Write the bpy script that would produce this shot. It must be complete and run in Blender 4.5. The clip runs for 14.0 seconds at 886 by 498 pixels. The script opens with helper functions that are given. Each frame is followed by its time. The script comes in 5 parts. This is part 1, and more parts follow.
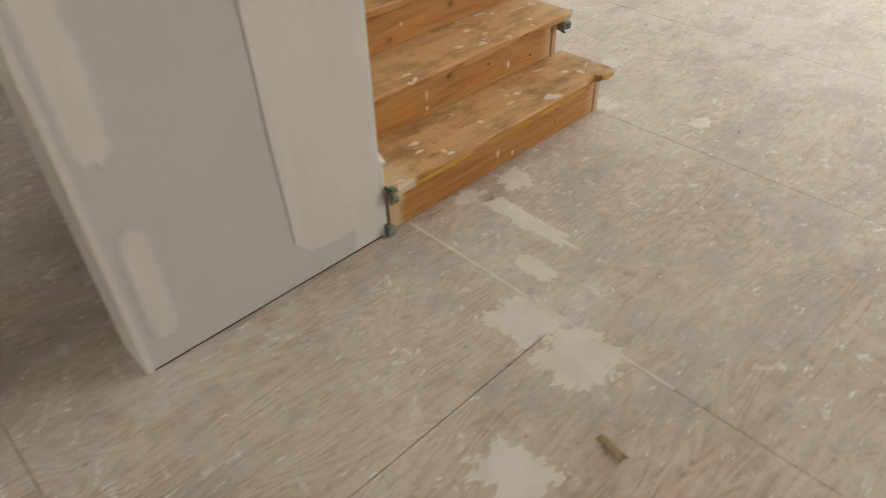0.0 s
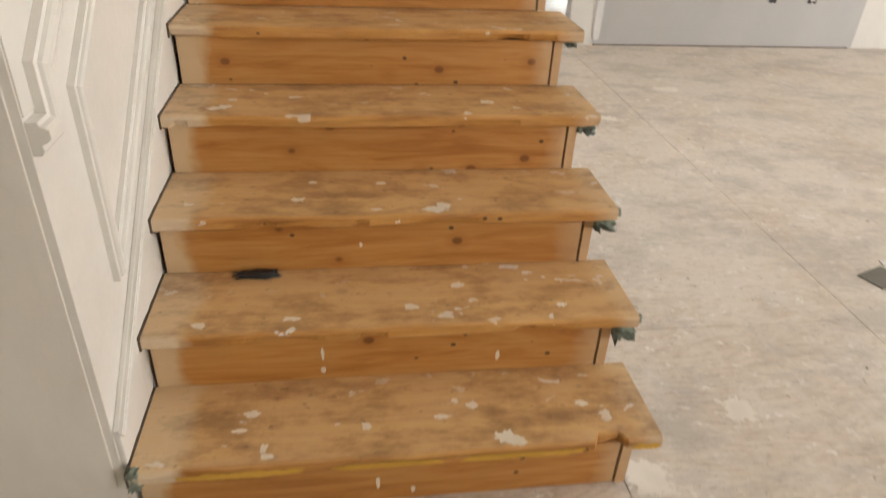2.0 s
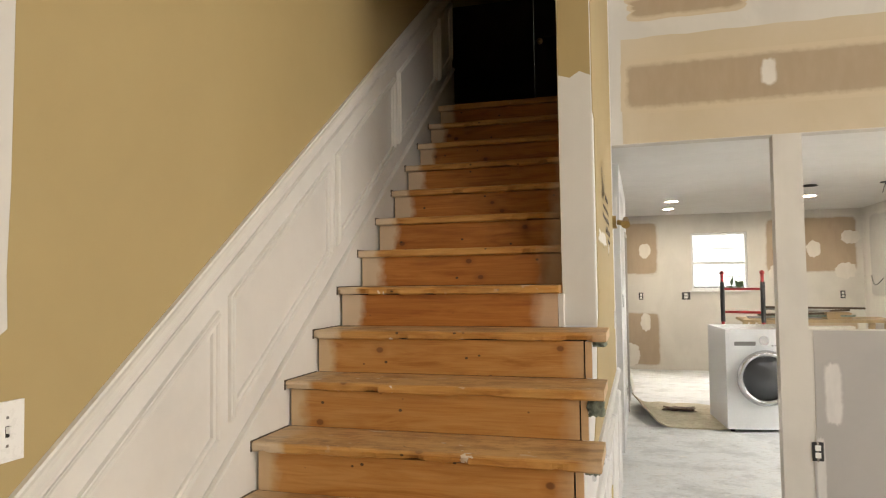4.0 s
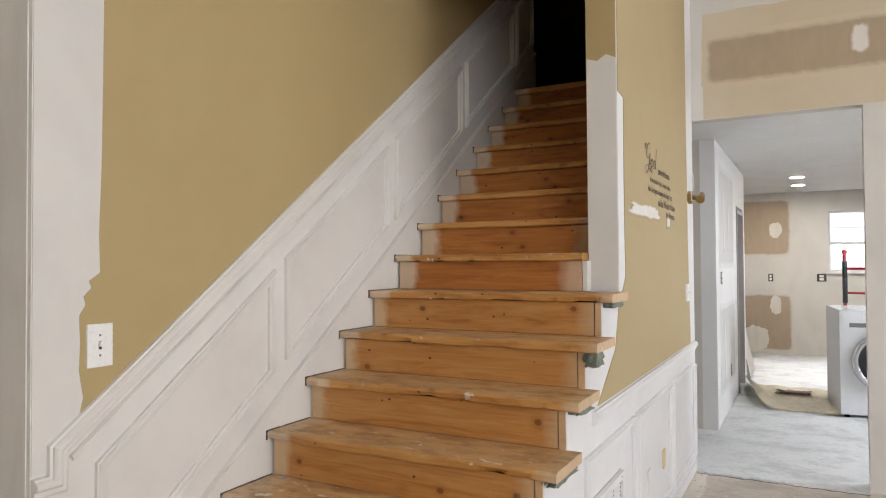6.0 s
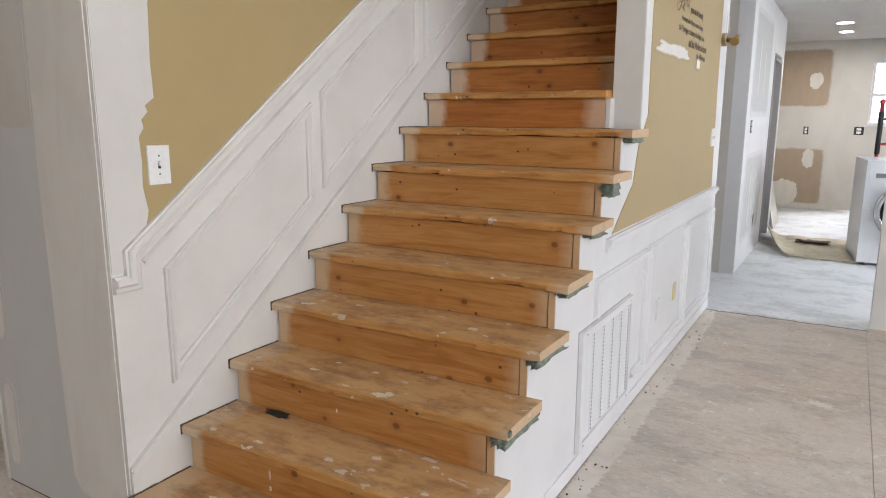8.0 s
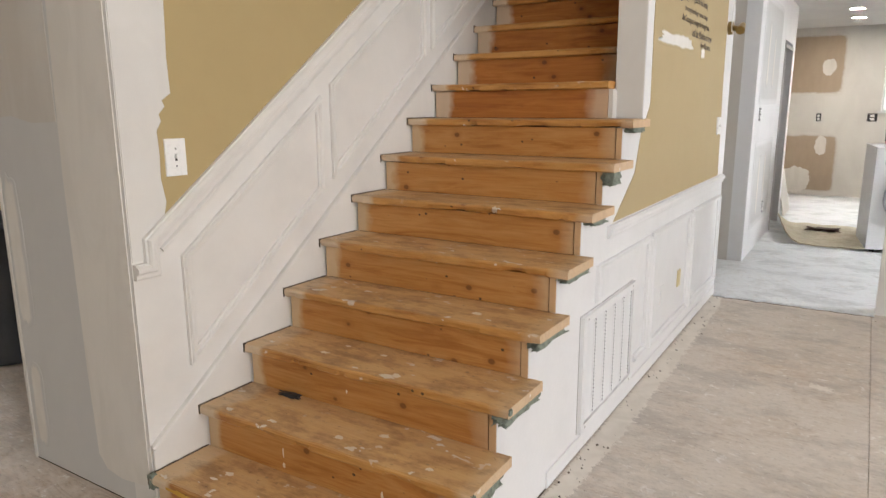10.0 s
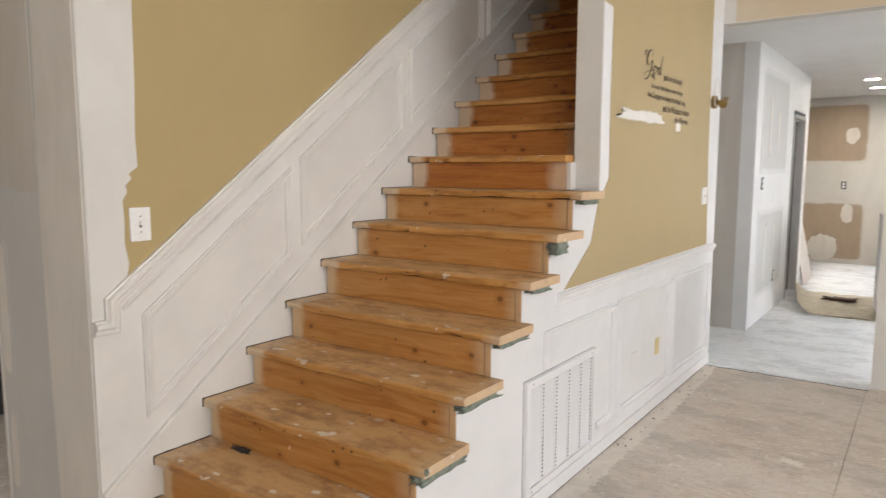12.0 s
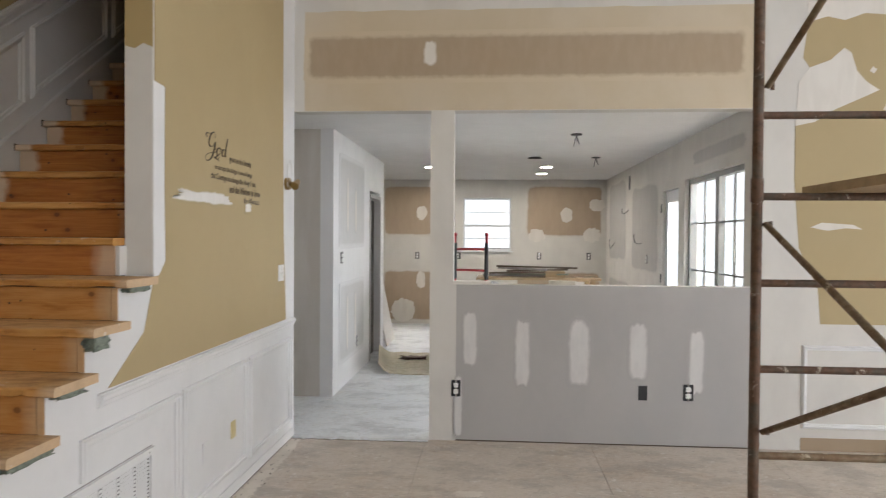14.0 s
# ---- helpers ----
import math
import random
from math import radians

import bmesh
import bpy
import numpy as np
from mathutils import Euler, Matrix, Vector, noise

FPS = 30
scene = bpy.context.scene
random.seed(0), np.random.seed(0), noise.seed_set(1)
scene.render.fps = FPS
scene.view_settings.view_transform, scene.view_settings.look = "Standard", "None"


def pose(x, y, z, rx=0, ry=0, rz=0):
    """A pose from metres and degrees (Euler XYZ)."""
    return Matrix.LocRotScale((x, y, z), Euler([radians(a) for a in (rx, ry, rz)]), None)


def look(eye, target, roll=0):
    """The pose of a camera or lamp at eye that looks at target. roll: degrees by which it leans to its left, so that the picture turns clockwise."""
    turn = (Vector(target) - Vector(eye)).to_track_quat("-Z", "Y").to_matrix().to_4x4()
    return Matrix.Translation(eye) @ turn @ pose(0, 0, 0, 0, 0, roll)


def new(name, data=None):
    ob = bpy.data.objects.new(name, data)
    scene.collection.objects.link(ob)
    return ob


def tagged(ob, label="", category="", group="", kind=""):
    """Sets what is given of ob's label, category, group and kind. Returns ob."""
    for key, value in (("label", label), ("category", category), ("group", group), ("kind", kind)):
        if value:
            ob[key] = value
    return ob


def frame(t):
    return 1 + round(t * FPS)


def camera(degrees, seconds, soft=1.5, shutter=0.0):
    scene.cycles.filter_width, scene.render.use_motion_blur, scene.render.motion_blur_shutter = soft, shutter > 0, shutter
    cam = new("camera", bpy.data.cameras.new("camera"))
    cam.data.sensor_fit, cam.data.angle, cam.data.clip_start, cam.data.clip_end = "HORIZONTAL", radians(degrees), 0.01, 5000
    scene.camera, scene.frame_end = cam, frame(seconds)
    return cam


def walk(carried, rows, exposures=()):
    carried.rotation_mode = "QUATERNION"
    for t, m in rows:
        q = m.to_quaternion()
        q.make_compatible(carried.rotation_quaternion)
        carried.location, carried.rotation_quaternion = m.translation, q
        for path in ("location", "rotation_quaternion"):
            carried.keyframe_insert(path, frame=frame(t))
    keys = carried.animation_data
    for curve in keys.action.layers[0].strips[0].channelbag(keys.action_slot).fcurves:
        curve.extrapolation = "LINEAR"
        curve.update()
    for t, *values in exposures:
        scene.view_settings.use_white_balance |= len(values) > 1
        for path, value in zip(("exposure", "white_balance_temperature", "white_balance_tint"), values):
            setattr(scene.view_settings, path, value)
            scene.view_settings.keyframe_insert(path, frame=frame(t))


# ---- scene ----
cam = camera(66.2, 14.0, soft=1.1, shutter=0.3)
PATH = [
    (0, (-1.057, -1.33, 1.351), (0.004, -0.217, 0.071), -1.4),
    (0.5, (-0.626, -1.295, 1.393), (0.439, -0.223, 0.083), 1.3),
    (1, (-0.182, -1.146, 1.422), (0.658, 0.13, 0.131), 1.5),
    (1.5, (0.21, -1.145, 1.374), (0.714, 0.355, 0.151), 2.5),
    (2, (0.471, -1.024, 1.32), (0.743, 0.668, 0.289), 3.1),
    (2.5, (0.675, -0.884, 1.386), (0.727, 0.96, 0.613), 2.9),
    (3, (0.921, -0.837, 1.486), (0.725, 1.115, 1.097), 5.5),
    (3.5, (1.154, -0.866, 1.557), (0.741, 1.088, 1.461), 2.4),
    (4, (1.293, -0.912, 1.579), (0.738, 1.008, 1.667), -0.8),
    (6.5, (1.94, -1.155, 1.493), (0.931, 0.571, 1.478), 0.7),
    (7, (1.96, -1.228, 1.489), (0.955, 0.486, 1.269), 1.0),
    (7.5, (1.959, -1.229, 1.423), (0.951, 0.467, 1.095), 0.5),
    (9.8, (2.004, -1.289, 1.427), (1.014, 0.389, 0.973), -0.2),
    (10, (2.034, -1.296, 1.435), (0.999, 0.365, 1.025), -0.3),
    (10.5, (2.131, -1.276, 1.459), (1.005, 0.34, 1.11), -0.4),
    (11, (2.31, -1.228, 1.464), (1.069, 0.304, 1.126), 1.6),
    (11.5, (2.397, -1.221, 1.474), (1.149, 0.303, 1.125), 1.3),
    (12, (2.438, -1.196, 1.478), (1.279, 0.417, 1.245), 0.1),
    (12.5, (2.522, -1.199, 1.532), (1.604, 0.571, 1.37), 0.2),
    (13, (2.511, -1.092, 1.525), (1.895, 0.807, 1.409), 0.3),
    (13.5, (2.613, -1.094, 1.549), (2.255, 0.871, 1.465), 0.2),
    (14, (2.673, -1.06, 1.559), (2.524, 0.935, 1.526), 0.4),
]
EXPOSURES = [(0.0, -0.46, 6400, 7), (0.6, -0.54, 6450, 8), (1.1, -0.52, 6550, 8), (1.6, -0.46, 6600, 9), (2.5, -0.40, 6850, 11), (3.1, -0.40, 6850, 11), (3.5, -0.60, 6900, 11), (4.0, -0.68, 7100, 10), (6.3, -0.72, 6050, 12),
             (7.7, -0.72, 5900, 12), (9.8, -0.66, 6300, 12), (11.5, -0.66, 6350, 12), (12.5, -0.80, 6350, 12), (13.3, -1.05, 6200, 11), (14.0, -1.15, 6200, 11)]
walk(cam, [(t, look(eye, target, roll)) for t, eye, target, roll in PATH], EXPOSURES)

# ---------------------------------------------------------------- light
world = bpy.data.worlds.new("sky")
scene.world = world
world.use_nodes = True
wn = world.node_tree.nodes
sky = wn.new("ShaderNodeTexSky")
sky.sky_type = "NISHITA"
sky.sun_disc = False
sky.sun_elevation, sky.sun_rotation = radians(48), radians(150)
wn["Background"].inputs["Strength"].default_value = 0.14
world.node_tree.links.new(sky.outputs[0], wn["Background"].inputs["Color"])

sun = new("sun", bpy.data.lights.new("sun", "SUN"))
sun.data.energy, sun.data.angle, sun.data.color = 1.2, radians(12), (1.0, 0.95, 0.88)
sun.matrix_basis = look((6, -10, 12), (0, 0, 0))


def window_light(name, eye, target, sx, sy, watts, colour):
    ob = new(name, bpy.data.lights.new(name, "AREA"))
    ob.data.shape, ob.data.size, ob.data.size_y = "RECTANGLE", sx, sy
    ob.data.energy, ob.data.color = watts, colour
    ob.matrix_basis = look(eye, target)
    return ob


# front and right lamps: windows out of view, assumed and placed to light the hall
window_light("daylight_front_window", (6.1, -4.3, 2.5), (6.1, 0, 1.3), 3.2, 3.2, 330, (0.95, 0.97, 1.0))
window_light("daylight_right_window", (7.9, 0.2, 2.2), (0, 0.6, 1.0), 3.0, 3.0, 330, (0.97, 0.98, 1.0))
window_light("daylight_kitchen_window", (5.75, 5.8, 3.45), (3.4, 5.8, 0.7), 3.2, 1.7, 1900, (0.97, 0.98, 1.0))
window_light("daylight_kitchen_side", (7.6, 6.0, 1.9), (1.2, 6.0, 1.5), 2.4, 1.8, 500, (0.96, 0.98, 1.0))
window_light("daylight_far_window", (2.55, 12.3, 3.3), (2.55, 10.0, 0.6), 1.6, 1.4, 1100, (0.97, 0.98, 1.0))
window_light("daylight_left_window", (-6.0, 0.9, 2.5), (-1.6, 0.2, 0.2), 1.6, 1.2, 1100, (0.96, 0.98, 1.0))
# added lamp at an assumed opening, lifts the stub wall and nearby floor
window_light("daylight_left_front_window", (-3.9, -4.3, 1.5), (-3.9, 0, 1.2), 1.3, 1.1, 36, (0.96, 0.98, 1.0))


# ---------------------------------------------------------------- materials
def nodes_of(name):
    m = bpy.data.materials.new(name)
    m.use_nodes = True
    nt = m.node_tree
    return m, nt, nt.nodes["Principled BSDF"]


def tex_coord(nt, scale=(1, 1, 1), rot=(0, 0, 0), space="Object", offset_random=False):
    tc = nt.nodes.new("ShaderNodeTexCoord")
    mp = nt.nodes.new("ShaderNodeMapping")
    mp.inputs["Scale"].default_value = scale
    mp.inputs["Rotation"].default_value = rot
    if offset_random:
        oi = nt.nodes.new("ShaderNodeObjectInfo")
        mul = nt.nodes.new("ShaderNodeMath")
        mul.operation = "MULTIPLY"
        mul.inputs[1].default_value = 37.0
        nt.links.new(oi.outputs["Random"], mul.inputs[0])
        add = nt.nodes.new("ShaderNodeVectorMath")
        add.operation = "ADD"
        nt.links.new(tc.outputs[space], add.inputs[0])
        nt.links.new(mul.outputs[0], add.inputs[1])
        nt.links.new(add.outputs[0], mp.inputs["Vector"])
    else:
        nt.links.new(tc.outputs[space], mp.inputs["Vector"])
    return mp.outputs[0]


def noise_node(nt, vec, scale, detail=6.0, rough=0.6, distortion=0.0):
    n = nt.nodes.new("ShaderNodeTexNoise")
    n.inputs["Scale"].default_value, n.inputs["Detail"].default_value = scale, detail
    n.inputs["Roughness"].default_value, n.inputs["Distortion"].default_value = rough, distortion
    nt.links.new(vec, n.inputs["Vector"])
    return n.outputs["Fac"]


def ramp(nt, fac, stops):
    r = nt.nodes.new("ShaderNodeValToRGB")
    e = r.color_ramp.elements
    while len(e) < len(stops):
        e.new(0.5)
    for el, (p, c) in zip(e, stops):
        el.position = p
        el.color = (*c, 1) if isinstance(c, tuple) else (c, c, c, 1)
    nt.links.new(fac, r.inputs[0])
    return r.outputs[0]


def mix(nt, fac, a, b):
    m = nt.nodes.new("ShaderNodeMix")
    m.data_type = "RGBA"
    for sock, v in ((m.inputs[0], fac), (m.inputs[6], a), (m.inputs[7], b)):
        if isinstance(v, (int, float)):
            sock.default_value = v
        elif isinstance(v, tuple):
            sock.default_value = (*v, 1)
        else:
            nt.links.new(v, sock)
    return m.outputs[2]


def math_node(nt, op, a, b):
    m = nt.nodes.new("ShaderNodeMath")
    m.operation = op
    for i, v in enumerate((a, b)):
        if isinstance(v, (int, float)):
            m.inputs[i].default_value = v
        else:
            nt.links.new(v, m.inputs[i])
    return m.outputs[0]


def bump(nt, bsdf, height, strength, distance=0.01):
    b = nt.nodes.new("ShaderNodeBump")
    b.inputs["Strength"].default_value, b.inputs["Distance"].default_value = strength, distance
    nt.links.new(height, b.inputs["Height"])
    nt.links.new(b.outputs[0], bsdf.inputs["Normal"])


def plain(name, base, rough=0.6, metal=0.0, vary=0.12, scale=6.0, grain=60.0, bumps=0.15):
    """A painted, plastic or metal surface with stains at two scales."""
    m, nt, bsdf = nodes_of(name)
    v = tex_coord(nt)
    big = noise_node(nt, v, scale, 4.0)
    fine = noise_node(nt, v, grain, 5.0)
    dark = tuple(c * (1 - vary) for c in base)
    light = tuple(min(1.0, c * (1 + vary * 0.6)) for c in base)
    col = ramp(nt, big, [(0.3, dark), (0.5, base), (0.72, light)])
    col = mix(nt, math_node(nt, "MULTIPLY", fine, 0.25), col, tuple(c * (1 - vary) for c in base))
    nt.links.new(col, bsdf.inputs["Base Color"])
    bsdf.inputs["Metallic"].default_value = metal
    nt.links.new(ramp(nt, fine, [(0.3, max(0.02, rough - 0.1)), (0.7, min(1.0, rough + 0.1))]), bsdf.inputs["Roughness"])
    bump(nt, bsdf, fine, bumps, 0.003)
    return m


def drywall(name, base, second, streak=(1.6, 1.6, 0.9), amount=0.5, rough=0.85):
    """Primed or bare plasterboard: rolled paint with cloudy sanding marks."""
    m, nt, bsdf = nodes_of(name)
    v = tex_coord(nt, streak)
    cloud = noise_node(nt, v, 1.6, 5.0, 0.55, 0.6)
    fac = ramp(nt, cloud, [(0.42, 0.0), (0.62, amount)])
    col = mix(nt, fac, base, second)
    v2 = tex_coord(nt)
    fine = noise_node(nt, v2, 180.0, 3.0)
    mid = noise_node(nt, v2, 14.0, 5.0)
    col = mix(nt, math_node(nt, "MULTIPLY", mid, 0.16), col, tuple(c * 0.72 for c in base))
    nt.links.new(col, bsdf.inputs["Base Color"])
    bsdf.inputs["Roughness"].default_value = rough
    bump(nt, bsdf, math_node(nt, "ADD", fine, mid), 0.12, 0.003)
    return m


def pine(name, light, mid, dark, end_wash, right_edge, grime_amount=0.3, splash_amount=0.0, dust=0.0, left_edge=0.075):
    """Softwood board: grain along x, knots, splashes, and pale wash where the carpet runner stopped."""
    m, nt, bsdf = nodes_of(name)
    v = tex_coord(nt, (1.0, 9.0, 9.0), offset_random=True)
    rings = noise_node(nt, v, 2.2, 6.0, 0.62, 1.4)
    v2 = tex_coord(nt, (1.6, 40.0, 40.0), offset_random=True)
    fibre = noise_node(nt, v2, 3.0, 4.0)
    col = ramp(nt, rings, [(0.30, dark), (0.47, mid), (0.66, light)])
    col = mix(nt, ramp(nt, fibre, [(0.45, 0.0), (0.75, 0.45)]), col, dark)
    # knots
    v3 = tex_coord(nt, (6.2, 8.0, 8.0), offset_random=True)
    vor = nt.nodes.new("ShaderNodeTexVoronoi")
    vor.inputs["Scale"].default_value = 1.0
    nt.links.new(v3, vor.inputs["Vector"])
    knot = ramp(nt, vor.outputs["Distance"], [(0.07, 1.0), (0.105, 0.0)])
    col = mix(nt, knot, col, (0.055, 0.02, 0.008))
    halo = ramp(nt, vor.outputs["Distance"], [(0.09, 0.5), (0.26, 0.0)])
    col = mix(nt, halo, col, dark)
    v4 = tex_coord(nt, (11.0, 14.0, 14.0), offset_random=True)
    vor2 = nt.nodes.new("ShaderNodeTexVoronoi")
    vor2.inputs["Scale"].default_value = 1.0
    nt.links.new(v4, vor2.inputs["Vector"])
    col = mix(nt, ramp(nt, vor2.outputs["Distance"], [(0.06, 0.9), (0.09, 0.0)]), col, (0.05, 0.028, 0.015))
    # pale wash at the ends of the board
    plain_v = tex_coord(nt)
    sep = nt.nodes.new("ShaderNodeSeparateXYZ")
    nt.links.new(plain_v, sep.inputs[0])
    wob = noise_node(nt, tex_coord(nt, (9, 9, 9), offset_random=True), 1.0, 3.0)
    xx = math_node(nt, "ADD", sep.outputs[0], math_node(nt, "MULTIPLY", math_node(nt, "SUBTRACT", wob, 0.5), 0.10))
    left = ramp(nt, math_node(nt, "DIVIDE", xx, 1.2), [(left_edge, 1.0), (left_edge + 0.03, 0.0)])
    rightm = ramp(nt, math_node(nt, "DIVIDE", xx, 1.2), [(right_edge - 0.02, 0.0), (right_edge + 0.035, 0.7)])
    wash = mix(nt, 0.25, end_wash, light)
    col = mix(nt, left, col, wash)
    col = mix(nt, rightm, col, wash)
    # trodden grime lies on the upper side, blotchy at two scales
    geo = nt.nodes.new("ShaderNodeNewGeometry")
    sepn = nt.nodes.new("ShaderNodeSeparateXYZ")
    nt.links.new(geo.outputs["Normal"], sepn.inputs[0])
    up = ramp(nt, sepn.outputs[2], [(0.75, 0.0), (0.95, 1.0)])
    grime = noise_node(nt, tex_coord(nt, (3, 6, 6), offset_random=True), 2.0, 6.0, 0.7)
    trod = math_node(nt, "ADD", math_node(nt, "MULTIPLY", up, 0.75), 0.25)
    lies = math_node(nt, "MULTIPLY", up, ramp(nt, grime, [(0.35, dust), (0.68, dust * 0.45)]))
    col = mix(nt, lies, col, (0.64, 0.42, 0.205))
    col = mix(nt, math_node(nt, "MULTIPLY", trod, ramp(nt, grime, [(0.47, 0.0), (0.66, grime_amount)])), col, (0.20, 0.105, 0.05))
    speck = noise_node(nt, tex_coord(nt, (30, 46, 46), offset_random=True), 1.0, 4.0, 0.7)
    col = mix(nt, math_node(nt, "MULTIPLY", trod, ramp(nt, speck, [(0.63, 0.0), (0.68, grime_amount * 0.9)])), col, (0.16, 0.085, 0.04))
    # plaster splashes
    spl = noise_node(nt, tex_coord(nt, (14, 20, 20), offset_random=True), 1.0, 3.0, 0.55, 0.3)
    spl2 = noise_node(nt, tex_coord(nt, (2.5, 2.5, 2.5), offset_random=True), 1.0, 2.0)
    splash = math_node(nt, "MULTIPLY", ramp(nt, spl, [(0.655, 0.0), (0.675, 0.9)]), ramp(nt, spl2, [(0.42, 0.0), (0.6, 1.0)]))
    col = mix(nt, math_node(nt, "MULTIPLY", splash, splash_amount), col, (0.72, 0.66, 0.58))
    nt.links.new(col, bsdf.inputs["Base Color"])
    nt.links.new(ramp(nt, fibre, [(0.3, 0.48), (0.8, 0.72)]), bsdf.inputs["Roughness"])
    bump(nt, bsdf, fibre, 0.25, 0.003)
    return m


def plywood(name, light, mid, dark, dust, dust_amount):
    """Dusty subfloor sheet: wild face grain along x under smears of plaster dust."""
    m, nt, bsdf = nodes_of(name)
    field = noise_node(nt, tex_coord(nt, (0.7, 2.6, 1.0), offset_random=True), 1.5, 3.0, 0.5, 0.5)
    bands = math_node(nt, "SINE", math_node(nt, "MULTIPLY", field, 150.0), 0.0)
    bands = math_node(nt, "ADD", math_node(nt, "MULTIPLY", bands, 0.5), 0.5)
    fibre = noise_node(nt, tex_coord(nt, (5, 80, 1), offset_random=True), 1.0, 5.0)
    col = ramp(nt, math_node(nt, "ADD", math_node(nt, "MULTIPLY", bands, 0.26), math_node(nt, "MULTIPLY", fibre, 0.86)), [(0.25, dark), (0.5, mid), (0.85, light)])
    geo = nt.nodes.new("ShaderNodeNewGeometry")

    def ground(scale=(1, 1, 1), rot=(0, 0, 0)):
        mp = nt.nodes.new("ShaderNodeMapping")
        mp.inputs["Scale"].default_value, mp.inputs["Rotation"].default_value = scale, rot
        nt.links.new(geo.outputs["Position"], mp.inputs["Vector"])
        return mp.outputs[0]
    g = ground()
    sepw = nt.nodes.new("ShaderNodeSeparateXYZ")
    nt.links.new(geo.outputs["Position"], sepw.inputs[0])
    tone = noise_node(nt, tex_coord(nt, (0.8, 0.8, 1.0), offset_random=True), 1.0, 4.0)
    col = mix(nt, ramp(nt, tone, [(0.35, 0.0), (0.65, 0.45)]), col, dark)
    cloud = noise_node(nt, g, 1.3, 8.0, 0.66, 0.4)
    smears = noise_node(nt, ground((2.2, 4.6, 1.0), (0, 0, 0.35)), 2.6, 8.0, 0.72, 1.2)
    streak = noise_node(nt, ground((14.0, 5.0, 1.0), (0, 0, -0.5)), 2.0, 5.0, 0.7, 0.8)
    d = math_node(nt, "ADD", math_node(nt, "MULTIPLY", cloud, 0.45), math_node(nt, "ADD", math_node(nt, "MULTIPLY", smears, 0.38), math_node(nt, "MULTIPLY", streak, 0.17)))
    fine = noise_node(nt, ground((1.0, 2.2, 1.0), (0, 0, 0.3)), 26.0, 7.0, 0.8)
    swept = ramp(nt, math_node(nt, "MULTIPLY", math_node(nt, "ADD", math_node(nt, "ADD", sepw.outputs[0], sepw.outputs[1]), 0.6), 0.2), [(0.22, 0.0), (0.62, 0.085)])
    d = math_node(nt, "ADD", d, swept)
    d = math_node(nt, "ADD", d, ramp(nt, math_node(nt, "MULTIPLY", sepw.outputs[0], -0.25), [(0.36, 0.0), (0.52, 0.10)]))
    d = math_node(nt, "ADD", d, math_node(nt, "MULTIPLY", math_node(nt, "SUBTRACT", bands, 0.5), 0.03))
    cover = ramp(nt, d, [(0.41, dust_amount * 0.2), (0.47, dust_amount * 0.55), (0.525, dust_amount * 0.85), (0.60, min(1.0, dust_amount * 1.2))])
    col = mix(nt, cover, col, dust)
    spots = noise_node(nt, g, 17.0, 5.0, 0.62, 0.7)
    near = noise_node(nt, g, 2.1, 3.0)
    sp = math_node(nt, "MULTIPLY", ramp(nt, spots, [(0.615, 0.0), (0.645, 0.85)]), ramp(nt, near, [(0.42, 0.0), (0.56, 1.0)]))
    col = mix(nt, sp, col, (0.76, 0.72, 0.67))
    dirt = noise_node(nt, g, 30.0, 4.0, 0.66)
    col = mix(nt, ramp(nt, dirt, [(0.66, 0.0), (0.72, 0.75)]), col, (0.14, 0.10, 0.07))
    damp = noise_node(nt, ground((1.0, 1.5, 1.0), (0, 0, 0.35)), 2.0, 9.0, 0.74)
    col = mix(nt, ramp(nt, damp, [(0.48, 0.0), (0.60, 0.52)]), col, tuple(c * 0.56 for c in dust))
    chalk = noise_node(nt, ground((1.0, 2.0, 1.0), (0, 0, 0.5)), 15.0, 6.0, 0.74)
    col = mix(nt, ramp(nt, chalk, [(0.60, 0.0), (0.65, 0.8)]), col, (0.78, 0.74, 0.69))
    col = mix(nt, ramp(nt, fine, [(0.36, 0.42), (0.47, 0.0)]), col, (0.27, 0.21, 0.155))
    nt.links.new(col, bsdf.inputs["Base Color"])
    nt.links.new(ramp(nt, d, [(0.35, 0.5), (0.6, 0.85)]), bsdf.inputs["Roughness"])
    bump(nt, bsdf, math_node(nt, "ADD", math_node(nt, "MULTIPLY", bands, 0.22), math_node(nt, "ADD", spots, math_node(nt, "ADD", fibre, smears))), 0.5, 0.004)
    return m


M = {}
M["tan"] = drywall("tan_wall_paint", (0.42, 0.315, 0.145), (0.395, 0.293, 0.134), streak=(1.3, 1.3, 1.0), amount=0.5, rough=0.7)
M["tan_light"] = drywall("light_tan_wall_paint", (0.43, 0.335, 0.178), (0.41, 0.318, 0.165), streak=(1.3, 1.3, 1.0), amount=0.5, rough=0.7)
M["board_stub"] = drywall("sanded_grey_plasterboard", (0.565, 0.55, 0.525), (0.60, 0.585, 0.555), streak=(2.4, 2.4, 0.6), amount=0.7)
M["primer_warm"] = drywall("warm_primer", (0.56, 0.515, 0.455), (0.63, 0.595, 0.545), streak=(2.6, 2.6, 0.5), amount=0.8)
M["primer"] = drywall("white_primer", (0.66, 0.63, 0.58), (0.56, 0.53, 0.49), amount=0.5)
M["white_trim"] = plain("white_trim_paint", (0.70, 0.67, 0.62), 0.42, vary=0.08, scale=3.0, bumps=0.06)
M["white_cool"] = plain("white_wall_paint", (0.74, 0.73, 0.72), 0.5, vary=0.08, scale=2.0, bumps=0.06)
M["board_grey"] = drywall("bare_grey_plasterboard", (0.44, 0.42, 0.40), (0.40, 0.385, 0.37), amount=0.6)
